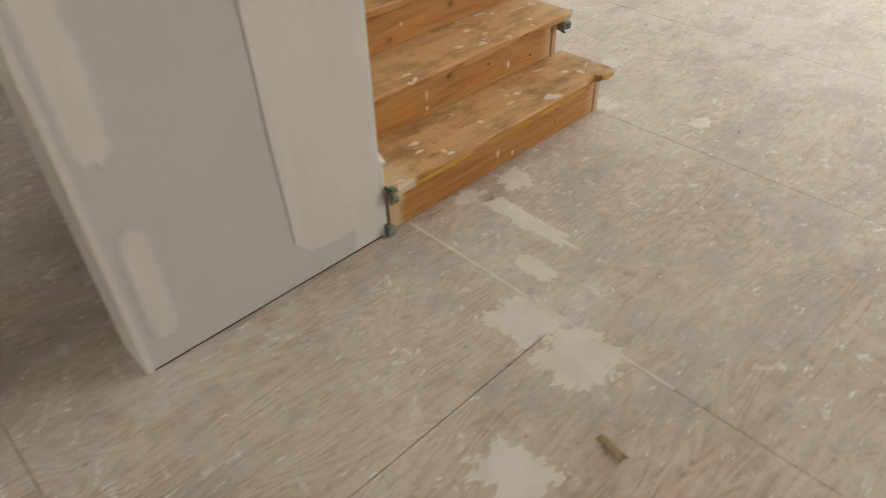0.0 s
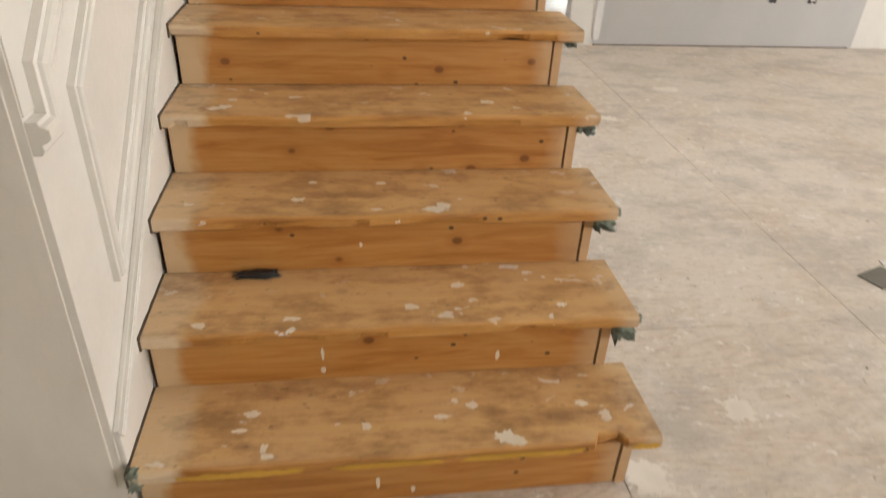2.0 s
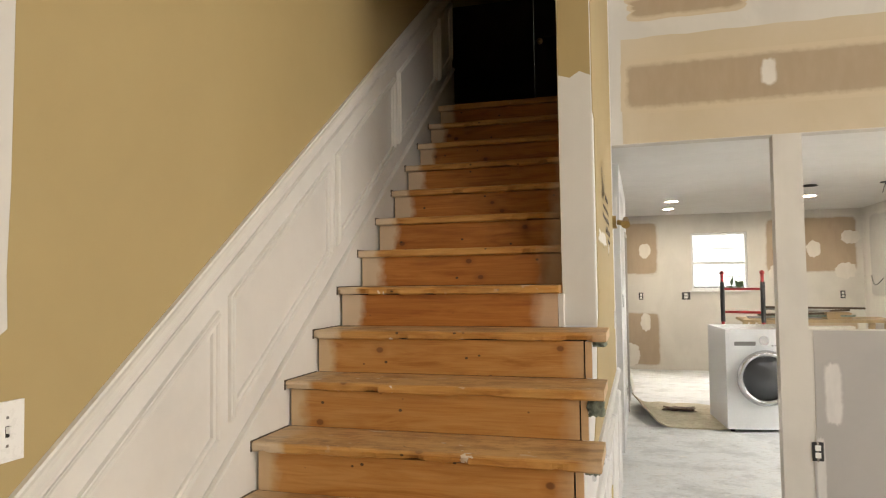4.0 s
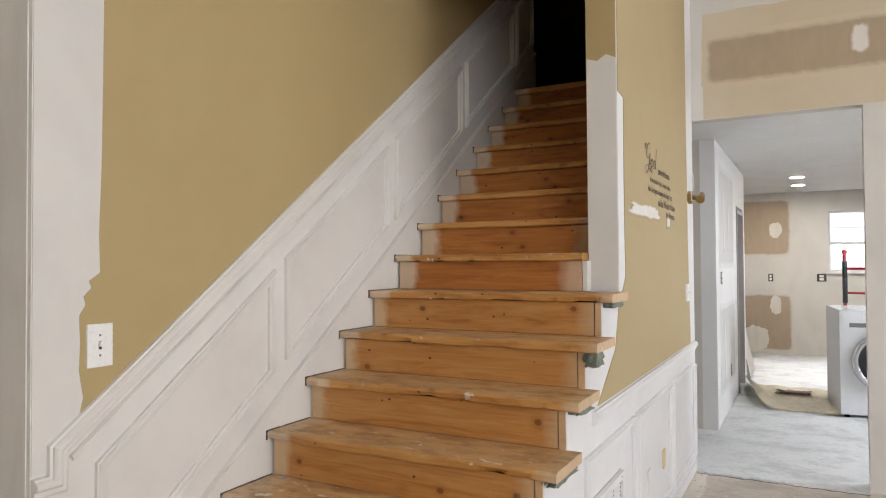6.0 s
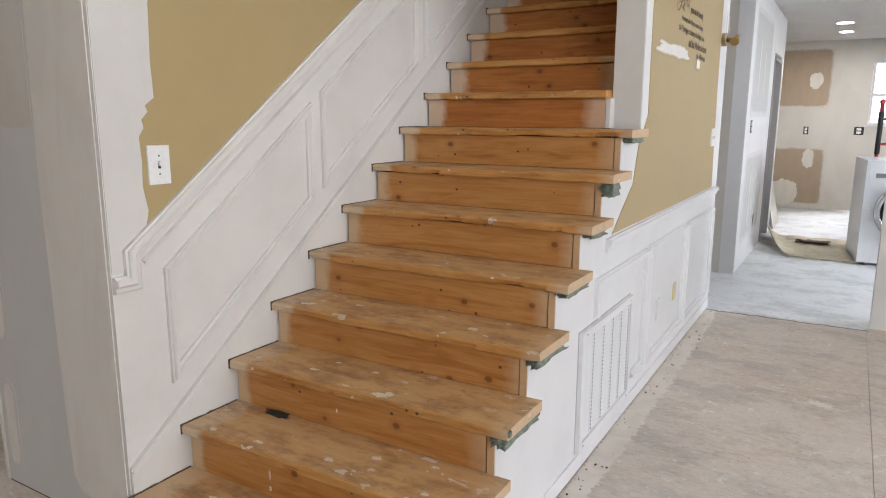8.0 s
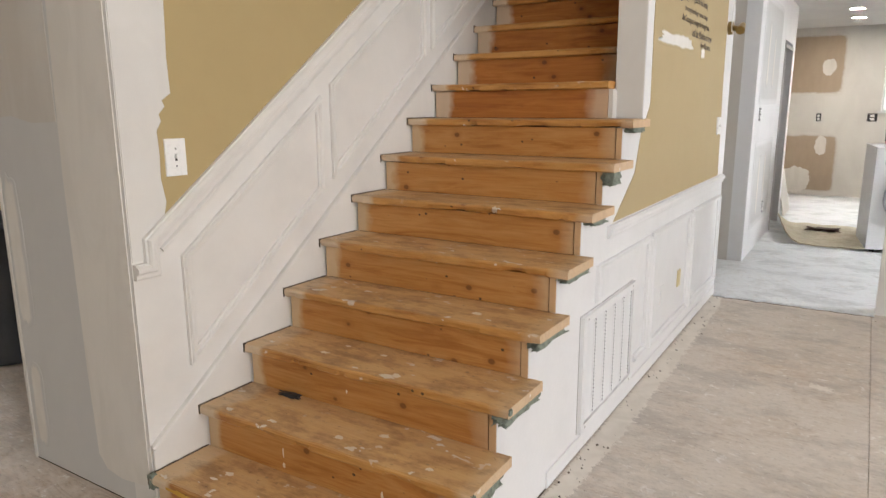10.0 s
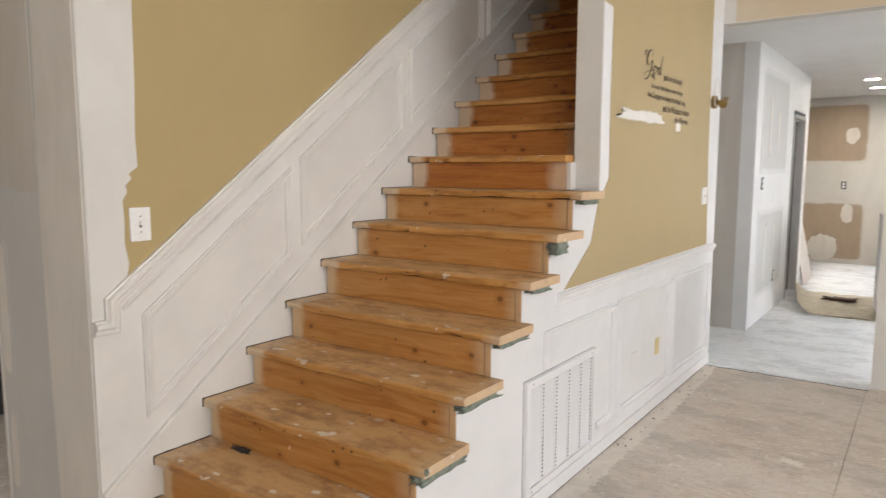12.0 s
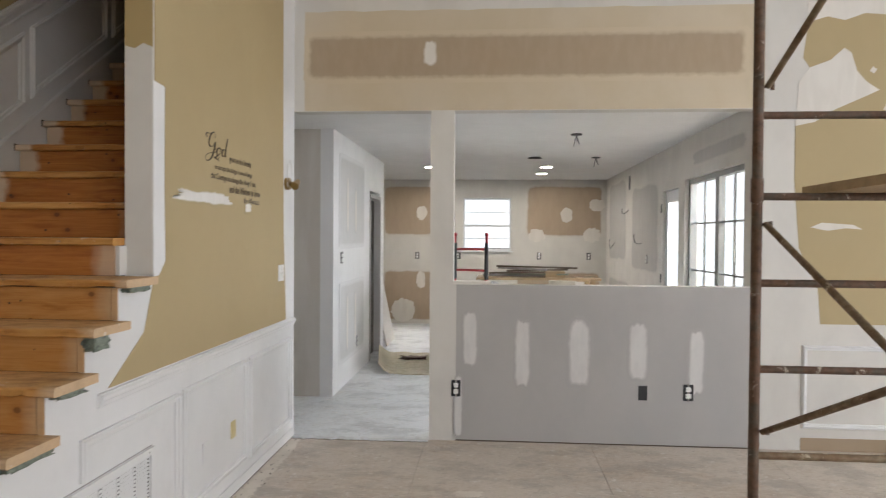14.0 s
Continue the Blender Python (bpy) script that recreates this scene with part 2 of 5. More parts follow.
M["board_brown"] = drywall("brown_plasterboard_paper", (0.335, 0.25, 0.165), (0.38, 0.29, 0.20), amount=0.6)
M["primer_beige"] = drywall("beige_primer", (0.58, 0.485, 0.345), (0.62, 0.53, 0.40), amount=0.6)
M["mud"] = drywall("joint_compound", (0.72, 0.68, 0.62), (0.64, 0.60, 0.54), streak=(6, 6, 1.5), amount=0.6)
M["mud_floor"] = drywall("dried_compound", (0.74, 0.68, 0.59), (0.64, 0.58, 0.49), streak=(5, 5, 5), amount=0.8)
M["ceiling"] = drywall("white_ceiling_paint", (0.78, 0.77, 0.75), (0.72, 0.71, 0.69), amount=0.5)
M["tread"] = pine("pine_tread", (0.58, 0.31, 0.090), (0.49, 0.230, 0.055), (0.31, 0.118, 0.024), (0.66, 0.56, 0.42), 0.93, 0.6, 1.0, 0.72)
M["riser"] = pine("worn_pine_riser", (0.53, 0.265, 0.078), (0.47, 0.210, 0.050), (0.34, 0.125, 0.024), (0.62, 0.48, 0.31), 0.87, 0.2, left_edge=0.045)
# same riser wood in a deeper colour, for the dimmer upper flight
M["riser_upper"] = pine("shaded_pine_upper_riser", (0.46, 0.175, 0.034), (0.39, 0.135, 0.021), (0.26, 0.075, 0.010), (0.66, 0.56, 0.42), 0.725, 0.2)
M["tread_upper"] = pine("pine_upper_tread", (0.58, 0.31, 0.090), (0.49, 0.230, 0.055), (0.31, 0.118, 0.024), (0.66, 0.56, 0.42), 0.725, 0.42, 0.0, 0.45)
M["ply"] = plywood("dusty_plywood", (0.58, 0.44, 0.31), (0.48, 0.35, 0.235), (0.30, 0.20, 0.125), (0.66, 0.595, 0.525), 0.76)
M["ply_kitchen"] = plywood("plaster_dusted_underlay", (0.56, 0.55, 0.53), (0.52, 0.51, 0.49), (0.46, 0.45, 0.43), (0.70, 0.715, 0.72), 1.0)
# grime colour, also used for shade in floor gaps and the vent duct
M["grime"] = plain("brown_grime_and_gap_shade", (0.10, 0.075, 0.05), 0.9, vary=0.4)
# near black, put where joints, slots and openings lie in shade
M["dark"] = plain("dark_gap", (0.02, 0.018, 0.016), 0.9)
# near black: the darkness of unlit rooms is put into this colour
M["void_wall"] = plain("unlit_dark_brown", (0.045, 0.034, 0.024), 0.8)
M["carpet"] = plain("grey_green_carpet_scrap", (0.23, 0.26, 0.21), 0.95, vary=0.5, scale=40, grain=200, bumps=1.0)
def rusty(name, base, rust, chips, chip_at):
    """Old scaffold tube: worn paint, rust and cream chips of plaster."""
    m, nt, bsdf = nodes_of(name)
    v = tex_coord(nt)
    n1 = noise_node(nt, v, 9.0, 6.0, 0.7)
    n2 = noise_node(nt, tex_coord(nt, (1, 1, 1)), 34.0, 5.0, 0.7)
    n3 = noise_node(nt, v, 15.0, 6.0, 0.75, 0.6)
    col = ramp(nt, n1, [(0.38, base), (0.55, rust), (0.68, tuple(c * 0.5 for c in rust))])
    col = mix(nt, ramp(nt, n2, [(0.45, 0.0), (0.7, 0.5)]), col, tuple(c * 0.35 for c in base))
    col = mix(nt, ramp(nt, n3, [(chip_at, 0.0), (chip_at + 0.04, 0.85)]), col, chips)
    nt.links.new(col, bsdf.inputs["Base Color"])
    nt.links.new(ramp(nt, n2, [(0.3, 0.45), (0.7, 0.85)]), bsdf.inputs["Roughness"])
    bsdf.inputs["Metallic"].default_value = 0.15
    bump(nt, bsdf, math_node(nt, "ADD", n2, n3), 0.6, 0.003)
    return m


M["rust"] = rusty("rusty_painted_steel", (0.085, 0.064, 0.042), (0.115, 0.056, 0.028), (0.46, 0.40, 0.32), 0.62)
M["rust_pale"] = rusty("weathered_yellow_steel", (0.22, 0.165, 0.10), (0.17, 0.10, 0.05), (0.50, 0.43, 0.32), 0.60)
M["plank"] = plain("weathered_plank", (0.38, 0.27, 0.15), 0.75, vary=0.4, scale=5, grain=60, bumps=0.5)
M["bin"] = plain("dark_grey_bin_plastic", (0.052, 0.055, 0.060), 0.45, vary=0.25, scale=5, bumps=0.2)
M["enamel"] = plain("white_enamel", (0.78, 0.79, 0.80), 0.22, vary=0.04, scale=3, bumps=0.02)
M["chrome"] = plain("chrome", (0.62, 0.63, 0.65), 0.18, 1.0, vary=0.05, bumps=0.0)
M["black"] = plain("black_plastic", (0.02, 0.02, 0.022), 0.4, vary=0.3)
M["red"] = plain("red_paint", (0.45, 0.03, 0.035), 0.4, vary=0.2)
M["plate"] = plain("white_plastic_plate", (0.80, 0.79, 0.76), 0.3, vary=0.03, bumps=0.02)
M["almond"] = plain("yellowed_plastic_plate", (0.66, 0.55, 0.28), 0.4, vary=0.1)
M["brass"] = plain("tarnished_brass", (0.42, 0.30, 0.13), 0.35, 1.0, vary=0.3)
M["text"] = plain("dark_brown_vinyl_lettering", (0.085, 0.06, 0.035), 0.5)
M["frame_dark"] = plain("grey_aluminium_frame", (0.20, 0.20, 0.19), 0.4, 0.6, vary=0.15)
M["vinyl"] = plain("white_vinyl_frame", (0.74, 0.74, 0.74), 0.35, vary=0.06)
M["blind"] = plain("tan_blind_slat", (0.60, 0.52, 0.34), 0.5, vary=0.1)
M["rug"] = plain("cream_insulation_mat", (0.50, 0.45, 0.33), 0.95, vary=0.2, scale=20, bumps=0.8)
M["wool"] = plain("white_batting", (0.74, 0.74, 0.74), 1.0, vary=0.15, scale=14, bumps=1.0)
M["cardboard"] = plain("cardboard", (0.36, 0.25, 0.14), 0.85, vary=0.2)
M["leaf"] = plain("leaves", (0.085, 0.12, 0.055), 0.6, vary=0.5, scale=8)
M["grass"] = plain("lawn_grass", (0.07, 0.11, 0.035), 0.9, vary=0.5, scale=3)
M["paper"] = plain("printed_paper", (0.62, 0.58, 0.50), 0.7, vary=0.3, scale=18)
M["fence"] = plain("grey_fence_board", (0.30, 0.29, 0.28), 0.8, vary=0.3)


def glass_material():
    m, nt, bsdf = nodes_of("window_glass")
    bsdf.inputs["Base Color"].default_value = (0.95, 0.97, 0.97, 1)
    bsdf.inputs["Roughness"].default_value = 0.02
    bsdf.inputs["Transmission Weight"].default_value = 1.0
    bsdf.inputs["IOR"].default_value = 1.02
    return m


def lamp_material():
    m, nt, bsdf = nodes_of("lit_lamp_lens")
    bsdf.inputs["Emission Color"].default_value = (1.0, 0.92, 0.80, 1)
    bsdf.inputs["Emission Strength"].default_value = 480.0
    return m


def glow_material():
    m, nt, bsdf = nodes_of("bright_overcast_distance")
    v = tex_coord(nt, (0.25, 0.25, 0.5))
    n = noise_node(nt, v, 1.5, 5.0)
    bsdf.inputs["Base Color"].default_value = (0, 0, 0, 1)
    nt.links.new(ramp(nt, n, [(0.35, (0.82, 0.88, 0.90)), (0.6, (1.0, 1.0, 1.0))]), bsdf.inputs["Emission Color"])
    bsdf.inputs["Emission Strength"].default_value = 3.0
    return m


M["dark_glass"] = plain("dark_door_glass", (0.03, 0.032, 0.035), 0.12, vary=0.1, bumps=0.0)
M["glow"] = glow_material()
M["glass"] = glass_material()
M["lamp"] = lamp_material()


# ---------------------------------------------------------------- mesh helpers
def box(bm, x0, y0, z0, x1, y1, z1):
    vs = [bm.verts.new(p) for p in ((x0, y0, z0), (x1, y0, z0), (x1, y1, z0), (x0, y1, z0), (x0, y0, z1), (x1, y0, z1), (x1, y1, z1), (x0, y1, z1))]
    for f in ((3, 2, 1, 0), (4, 5, 6, 7), (0, 1, 5, 4), (1, 2, 6, 5), (2, 3, 7, 6), (3, 0, 4, 7)):
        bm.faces.new([vs[i] for i in f])
    return vs


def rod(bm, a, b, r, n=12, r2=None):
    a, b = Vector(a), Vector(b)
    m = Matrix.Translation((a + b) / 2) @ (b - a).to_track_quat("Z", "Y").to_matrix().to_4x4()
    bmesh.ops.create_cone(bm, cap_ends=True, segments=n, radius1=r, radius2=r if r2 is None else r2, depth=(b - a).length, matrix=m)


def extrude_poly(bm, pts, axis, a, b):
    """A flat outline of (u, v) points drawn out along an axis from a to b. x: (y, z); y: (x, z); z: (x, y)."""
    def at(u, v, w):
        return {"x": (w, u, v), "y": (u, w, v), "z": (u, v, w)}[axis]
    lo = [bm.verts.new(at(u, v, a)) for u, v in pts]
    hi = [bm.verts.new(at(u, v, b)) for u, v in pts]
    n = len(pts)
    bm.faces.new(lo)
    bm.faces.new(hi[::-1])
    for i in range(n):
        bm.faces.new((lo[i], hi[i], hi[(i + 1) % n], lo[(i + 1) % n]))
    bmesh.ops.recalc_face_normals(bm, faces=bm.faces[:])


def soften(bm, width, segments=2):
    edges = [e for e in bm.edges if len(e.link_faces) == 2 and e.calc_face_angle(0) > 0.6]
    bmesh.ops.bevel(bm, geom=edges, offset=width, segments=segments, affect="EDGES", clamp_overlap=True, profile=0.6)


def part(name, bm, material, parent=None, label="", smooth=False):
    me = bpy.data.meshes.new(name)
    bmesh.ops.recalc_face_normals(bm, faces=bm.faces[:])
    if smooth:
        for f in bm.faces:
            f.smooth = True
    bm.to_mesh(me)
    bm.free()
    me.materials.append(M[material] if isinstance(material, str) else material)
    ob = new(name, me)
    if parent is not None:
        ob.parent = parent
    if label:
        ob["label"] = label
    return ob


def thing(name, label, category, group="", kind=""):
    return tagged(new(name), label, category, group, kind)


def wall(name, axis, face0, face1, u0, u1, z0, z1, openings, material, label):
    """A wall with openings (u0, z0, u1, z1) cut through it. axis: the direction of its thickness."""
    us = sorted({u0, u1, *[o[0] for o in openings], *[o[2] for o in openings]})
    bm = bmesh.new()
    for a, b in zip(us, us[1:]):
        mid = (a + b) / 2
        zs = [z0]
        for o in sorted((o for o in openings if o[0] < mid < o[2]), key=lambda o: o[1]):
            zs += [o[1], o[3]]
        zs.append(z1)
        for lo, hi in zip(zs[::2], zs[1::2]):
            if hi - lo > 1e-4:
                if axis == "x":
                    box(bm, face0, a, lo, face1, b, hi)
                else:
                    box(bm, a, face0, lo, b, face1, hi)
    bmesh.ops.remove_doubles(bm, verts=bm.verts[:], dist=1e-4)
    return tagged(part(name, bm, material), label, "wall", kind="structure")


def blob_outline(u0, v0, u1, v1, wobble, seed, square=0.5, n=72):
    """A rounded, ragged outline inside a rectangle."""
    cu, cv, hu, hv = (u0 + u1) / 2, (v0 + v1) / 2, (u1 - u0) / 2, (v1 - v0) / 2
    pts = []
    for i in range(n):
        a = 2 * math.pi * i / n
        c, s = math.cos(a), math.sin(a)
        k = 1 / (abs(c) ** (2 / square * 1.0) + abs(s) ** (2 / square * 1.0)) ** (square / 2)
        w = 1 + wobble * noise.noise(Vector((2.3 * c + seed * 7.1, 2.3 * s, seed * 3.3))) + wobble * 0.5 * noise.noise(Vector((7 * c, 7 * s + seed, 1.7)))
        pts.append((cu + hu * c * k * w, cv + hv * s * k * w))
    return pts


def feathered(name, under, over, over2):
    """A skim that thins out to the bare surface round its edge."""
    m, nt, bsdf = nodes_of(name)
    at = nt.nodes.new("ShaderNodeAttribute")
    at.attribute_name = "cover"
    v = tex_coord(nt)
    n1 = noise_node(nt, v, 16.0, 5.0, 0.65)
    n2 = noise_node(nt, tex_coord(nt, (3, 3, 1)), 5.0, 5.0, 0.6)
    f = math_node(nt, "ADD", at.outputs["Fac"], math_node(nt, "MULTIPLY", math_node(nt, "SUBTRACT", n1, 0.5), 0.5))
    f = ramp(nt, f, [(0.25, 0.0), (0.62, 1.0)])
    col = mix(nt, ramp(nt, n2, [(0.4, 0.0), (0.65, 0.7)]), over, over2)
    base = mix(nt, math_node(nt, "MULTIPLY", n1, 0.25), under, tuple(c * 0.88 for c in under))
    nt.links.new(mix(nt, f, base, col), bsdf.inputs["Base Color"])
    bsdf.inputs["Roughness"].default_value = 0.85
    bump(nt, bsdf, n1, 0.12, 0.003)
    return m


MUD, MUD2 = (0.72, 0.68, 0.62), (0.64, 0.60, 0.54)
M["mud_grey"] = feathered("compound_on_grey_board", (0.425, 0.405, 0.39), (0.66, 0.64, 0.61), (0.58, 0.56, 0.54))
M["mud_band"] = feathered("compound_on_brown_board", (0.41, 0.32, 0.22), MUD, MUD2)
M["mud_stub"] = feathered("compound_on_sanded_board", (0.572, 0.557, 0.53), MUD, MUD2)
M["mud_hall"] = feathered("compound_on_hall_board", (0.57, 0.555, 0.535), MUD, MUD2)
M["mud_paint"] = feathered("spackle_on_tan_paint", (0.415, 0.34, 0.19), (0.76, 0.74, 0.70), (0.70, 0.68, 0.64))
M["tan_feather"] = feathered("tan_board_under_compound", (0.63, 0.60, 0.55), (0.40, 0.31, 0.22), (0.365, 0.28, 0.20))
M["band_feather"] = feathered("brown_board_under_primer", (0.60, 0.505, 0.365), (0.40, 0.31, 0.21), (0.43, 0.335, 0.235))
M["grey_feather"] = feathered("grey_board_under_primer", (0.63, 0.60, 0.55), (0.46, 0.44, 0.415), (0.50, 0.48, 0.45))
M["hall_feather"] = feathered("grey_board_under_paint", (0.70, 0.69, 0.68), (0.56, 0.55, 0.53), (0.60, 0.585, 0.57))


def ragged(name, base, second):
    """Dried plaster that breaks up into flecks round its edge."""
    m = drywall(name, base, second, streak=(5, 5, 5), amount=0.8)
    nt = m.node_tree
    at = nt.nodes.new("ShaderNodeAttribute")
    at.attribute_name = "cover"
    n1 = noise_node(nt, tex_coord(nt), 55.0, 5.0, 0.7)
    n2 = noise_node(nt, tex_coord(nt, (8, 14, 8)), 1.6, 4.0, 0.6)
    f = math_node(nt, "ADD", at.outputs["Fac"], math_node(nt, "ADD", math_node(nt, "MULTIPLY", math_node(nt, "SUBTRACT", n1, 0.5), 1.5), math_node(nt, "MULTIPLY", math_node(nt, "SUBTRACT", n2, 0.5), 1.6)))
    for nd in list(nt.nodes):
        if nd.type == "BSDF_PRINCIPLED":
            nt.links.new(ramp(nt, f, [(0.44, 0.0), (0.452, 1.0)]), nd.inputs["Alpha"])
    return m


M["mud_ragged"] = ragged("ragged_compound", (0.75, 0.69, 0.61), (0.66, 0.60, 0.52))
M["mud_fleck"] = ragged("plaster_fleck", (0.76, 0.67, 0.55), (0.68, 0.58, 0.45))
M["yellow_glue"] = ragged("yellow_bare_wood", (0.62, 0.36, 0.06), (0.52, 0.28, 0.04))
FEATHERED = {"mud_ragged", "mud_fleck", "yellow_glue", "mud_grey", "mud_band", "mud_stub", "mud_hall", "mud_paint", "tan_feather", "band_feather", "grey_feather", "hall_feather"}


def smear(name, parent, axis, face, out, rect, material="mud", wobble=0.12, seed=1, square=0.5, label="", thick=0.0025):
    """A skim of compound or paint on a face: axis and sign of the face's normal, and its rectangle."""
    bm = bmesh.new()
    pts = blob_outline(*rect, wobble, seed, square)
    if material not in FEATHERED:
        extrude_poly(bm, pts, axis, face - 0.001 * out, face + thick * out)
        return part(name, bm, material, parent, label)
    cover = bm.verts.layers.float.new("cover")
    cu, cv = (rect[0] + rect[2]) / 2, (rect[1] + rect[3]) / 2
    rim = min(0.09, 0.32 * min(rect[2] - rect[0], rect[3] - rect[1]))

    def shrink(u, v, d):
        hu, hv = max(1e-3, (rect[2] - rect[0]) / 2), max(1e-3, (rect[3] - rect[1]) / 2)
        return cu + (u - cu) * (1 - d / hu), cv + (v - cv) * (1 - d / hv)

    def at(u, v, w):
        return {"x": (w, u, v), "y": (u, w, v), "z": (u, v, w)}[axis]
    rings = []
    for d, w, c in ((0.0, -0.001, 0.0), (0.0, thick * 0.6, 0.0), (rim * 0.55, thick, 0.45), (rim, thick, 1.0)):
        ring = []
        for u, v in pts:
            vert = bm.verts.new(at(*shrink(u, v, d), face + w * out))
            vert[cover] = c
            ring.append(vert)
        rings.append(ring)
    k = len(pts)
    for a, b in zip(rings, rings[1:]):
        for i in range(k):
            bm.faces.new((a[i], a[(i + 1) % k], b[(i + 1) % k], b[i]))
    bm.faces.new(rings[-1])
    return part(name, bm, material, parent, label)


def moulding(name, parent, axis, face, out, pts, width, depth, material="white_trim", closed=True):
    """A raised strip with a stepped and rounded section, mitred along a line of (u, v) points on a wall face."""
    bm = bmesh.new()
    line = [Vector(p) for p in pts]
    n = len(line)
    section = [(-0.5, -0.04), (-0.5, 0.42), (-0.38, 0.55), (-0.16, 0.55), (-0.10, 0.80), (0.02, 1.0), (0.24, 1.0), (0.34, 0.82), (0.38, 0.62), (0.5, 0.55), (0.5, -0.04)]

    def side(a, b):
        d = (b - a).normalized()
        return Vector((-d.y, d.x))
    rows = []
    for i, p in enumerate(line):
        before = side(line[i - 1], p) if closed or i > 0 else None
        after = side(p, line[(i + 1) % n]) if closed or i < n - 1 else None
        if before is None or after is None:
            m = before or after
        else:
            m = (before + after).normalized()
            m = m / max(0.35, m.dot(after))
        row = []
        for o, h in section:
            q = p + m * (o * width)
            w = face + h * depth * out
            row.append(bm.verts.new({"x": (w, q.x, q.y), "y": (q.x, w, q.y)}[axis]))
        rows.append(row)
    for a, b in zip(rows, rows[1:] + (rows[:1] if closed else [])):
        for j in range(len(section) - 1):
            bm.faces.new((a[j], a[j + 1], b[j + 1], b[j]))
    if not closed:
        bm.faces.new(rows[0])
        bm.faces.new(rows[-1][::-1])
    return part(name, bm, material, parent)


# ---------------------------------------------------------------- sizes
RISE, RUN, STEPS = 0.172, 0.232, 16
WALL_R0, WALL_R1 = 0.98, 1.118       # wall right of the upper stairs
POST_Y = 1.95                        # where it ends over the stairs
FAR0, FAR1 = 4.142, 4.262            # wall to the kitchen
KIT_Y, KIT_X = 11.1, 4.65            # kitchen's far and right walls
KIT_Z = 2.60
TOP = 5.2
LEFT_X = -4.77
LEFT_Z = 2.45


def nose(k):
    return RUN * (k - 1), RISE * k


# ---------------------------------------------------------------- structure
floor = tagged(new("floor"), "dusty plywood subfloor sheets with plaster smears", "floor", kind="structure")
bm = bmesh.new()
box(bm, -4.9, -4.4, -0.25, 8.0, 11.2, -0.022)
part("subfloor_base", bm, "plank", floor)

bm = bmesh.new()
box(bm, -60, -60, -0.6, 60, 60, -0.45)
tagged(part("ground", bm, "grass"), "green lawn outside the house windows", "ground", kind="structure")

wall_kitchen = wall("wall_kitchen", "y", FAR0, FAR1, 1.118, 8.0, 0, TOP, [(1.118, 0, 2.185, 2.53), (2.365, 1.205, 4.63, 2.53)], "primer", "primed wall with a doorway and a pass-through above a half wall")
wall_stair_left = wall("wall_stair_left", "x", -0.13, -0.014, 0.028, 3.93, 0, TOP, [], "white_trim", "stair wall with white wainscot below tan paint")
wall_stub = wall("wall_stub", "y", 0.028, 0.17, -0.81, -0.13, 0, TOP, [], "board_stub", "short stub wall of patched plasterboard beside the stairs")
wall_stair_right = wall("wall_stair_right", "x", WALL_R0, WALL_R1, POST_Y, FAR0, 0, TOP, [], "white_cool", "wall beside the stairs with white wainscot and tan paint above")
# unseen enclosing walls: tan lowers their bounce, openings are set for the lamps
wall("wall_right", "x", 8.0, 8.12, -4.4, FAR1, 0, TOP, [(-1.4, 0.6, 1.8, 3.8)], "tan_light", "unseen tan entry wall with an opening for its lamp")
wall("wall_front", "y", -4.52, -4.4, -4.9, 8.0, 0, TOP, [(4.5, 0.7, 7.7, 4.5), (-4.6, 0.9, -3.2, 2.1)], "tan_light", "unseen tan front wall with openings for its lamps")
wall("wall_left_room", "x", LEFT_X - 0.14, LEFT_X, -4.4, 6.0, 0, TOP, [(0.45, 0.33, 1.60, 2.20)], "tan", "brown painted wall with a window in the side room")
wall("wall_left_room_back", "y", 5.2, 5.32, LEFT_X, -0.13, 0, TOP, [], "primer", "primed back wall of the side room")
bm = bmesh.new()
box(bm, -0.93, -4.4, LEFT_Z, -0.81, 0.05, TOP)
tagged(part("wall_header", bm, "primer"), "primed header wall over the side room opening", "wall", kind="structure")
bm = bmesh.new()
box(bm, LEFT_X, -4.4, LEFT_Z, -0.93, 5.2, LEFT_Z + 0.1)
box(bm, -0.93, 0.17, LEFT_Z, -0.13, 5.2, LEFT_Z + 0.1)
y = -4.3
while y < 5.2:
    box(bm, LEFT_X, y, LEFT_Z - 0.006, -0.95, y + 0.085, LEFT_Z - 0.001)
    y += 0.1
tagged(part("ceiling", bm, "ceiling"), "white beaded board ceiling of the side room", "ceiling", kind="structure")
bm = bmesh.new()
box(bm, -0.93, -4.4, TOP, 8.12, 5.4, TOP + 0.1)
tagged(part("ceiling", bm, "ceiling"), "white ceiling high above the entry hall", "ceiling", kind="structure")
bm = bmesh.new()
box(bm, -0.6, FAR1, KIT_Z, KIT_X, KIT_Y, KIT_Z + 0.1)
tagged(part("ceiling", bm, "ceiling"), "white plastered kitchen ceiling", "ceiling", kind="structure")

# kitchen shell
wall_hall = wall("wall_hall", "x", 1.0, 1.128, 5.4, 8.4, 0, KIT_Z, [(7.32, 0, 8.10, 2.14)], "white_cool", "plastered hall wall with a doorway and switch box")
wall("wall_hall_return", "y", 5.4, 5.52, -0.6, 1.0, 0, KIT_Z, [], "primer_warm", "short plastered return wall in the hall")
wall("wall_hall_far", "y", 8.28, 8.4, 0.64, 1.0, 0, KIT_Z, [], "primer", "plastered end of the hall wall")
wall("wall_kitchen_left", "x", 0.52, 0.64, 8.28, KIT_Y, 0, KIT_Z, [], "primer", "primed kitchen side wall")
wall("wall_hall_left", "x", -0.72, -0.6, FAR1, 8.28, 0, KIT_Z, [], "primer", "primed wall at the end of the hall alcove")
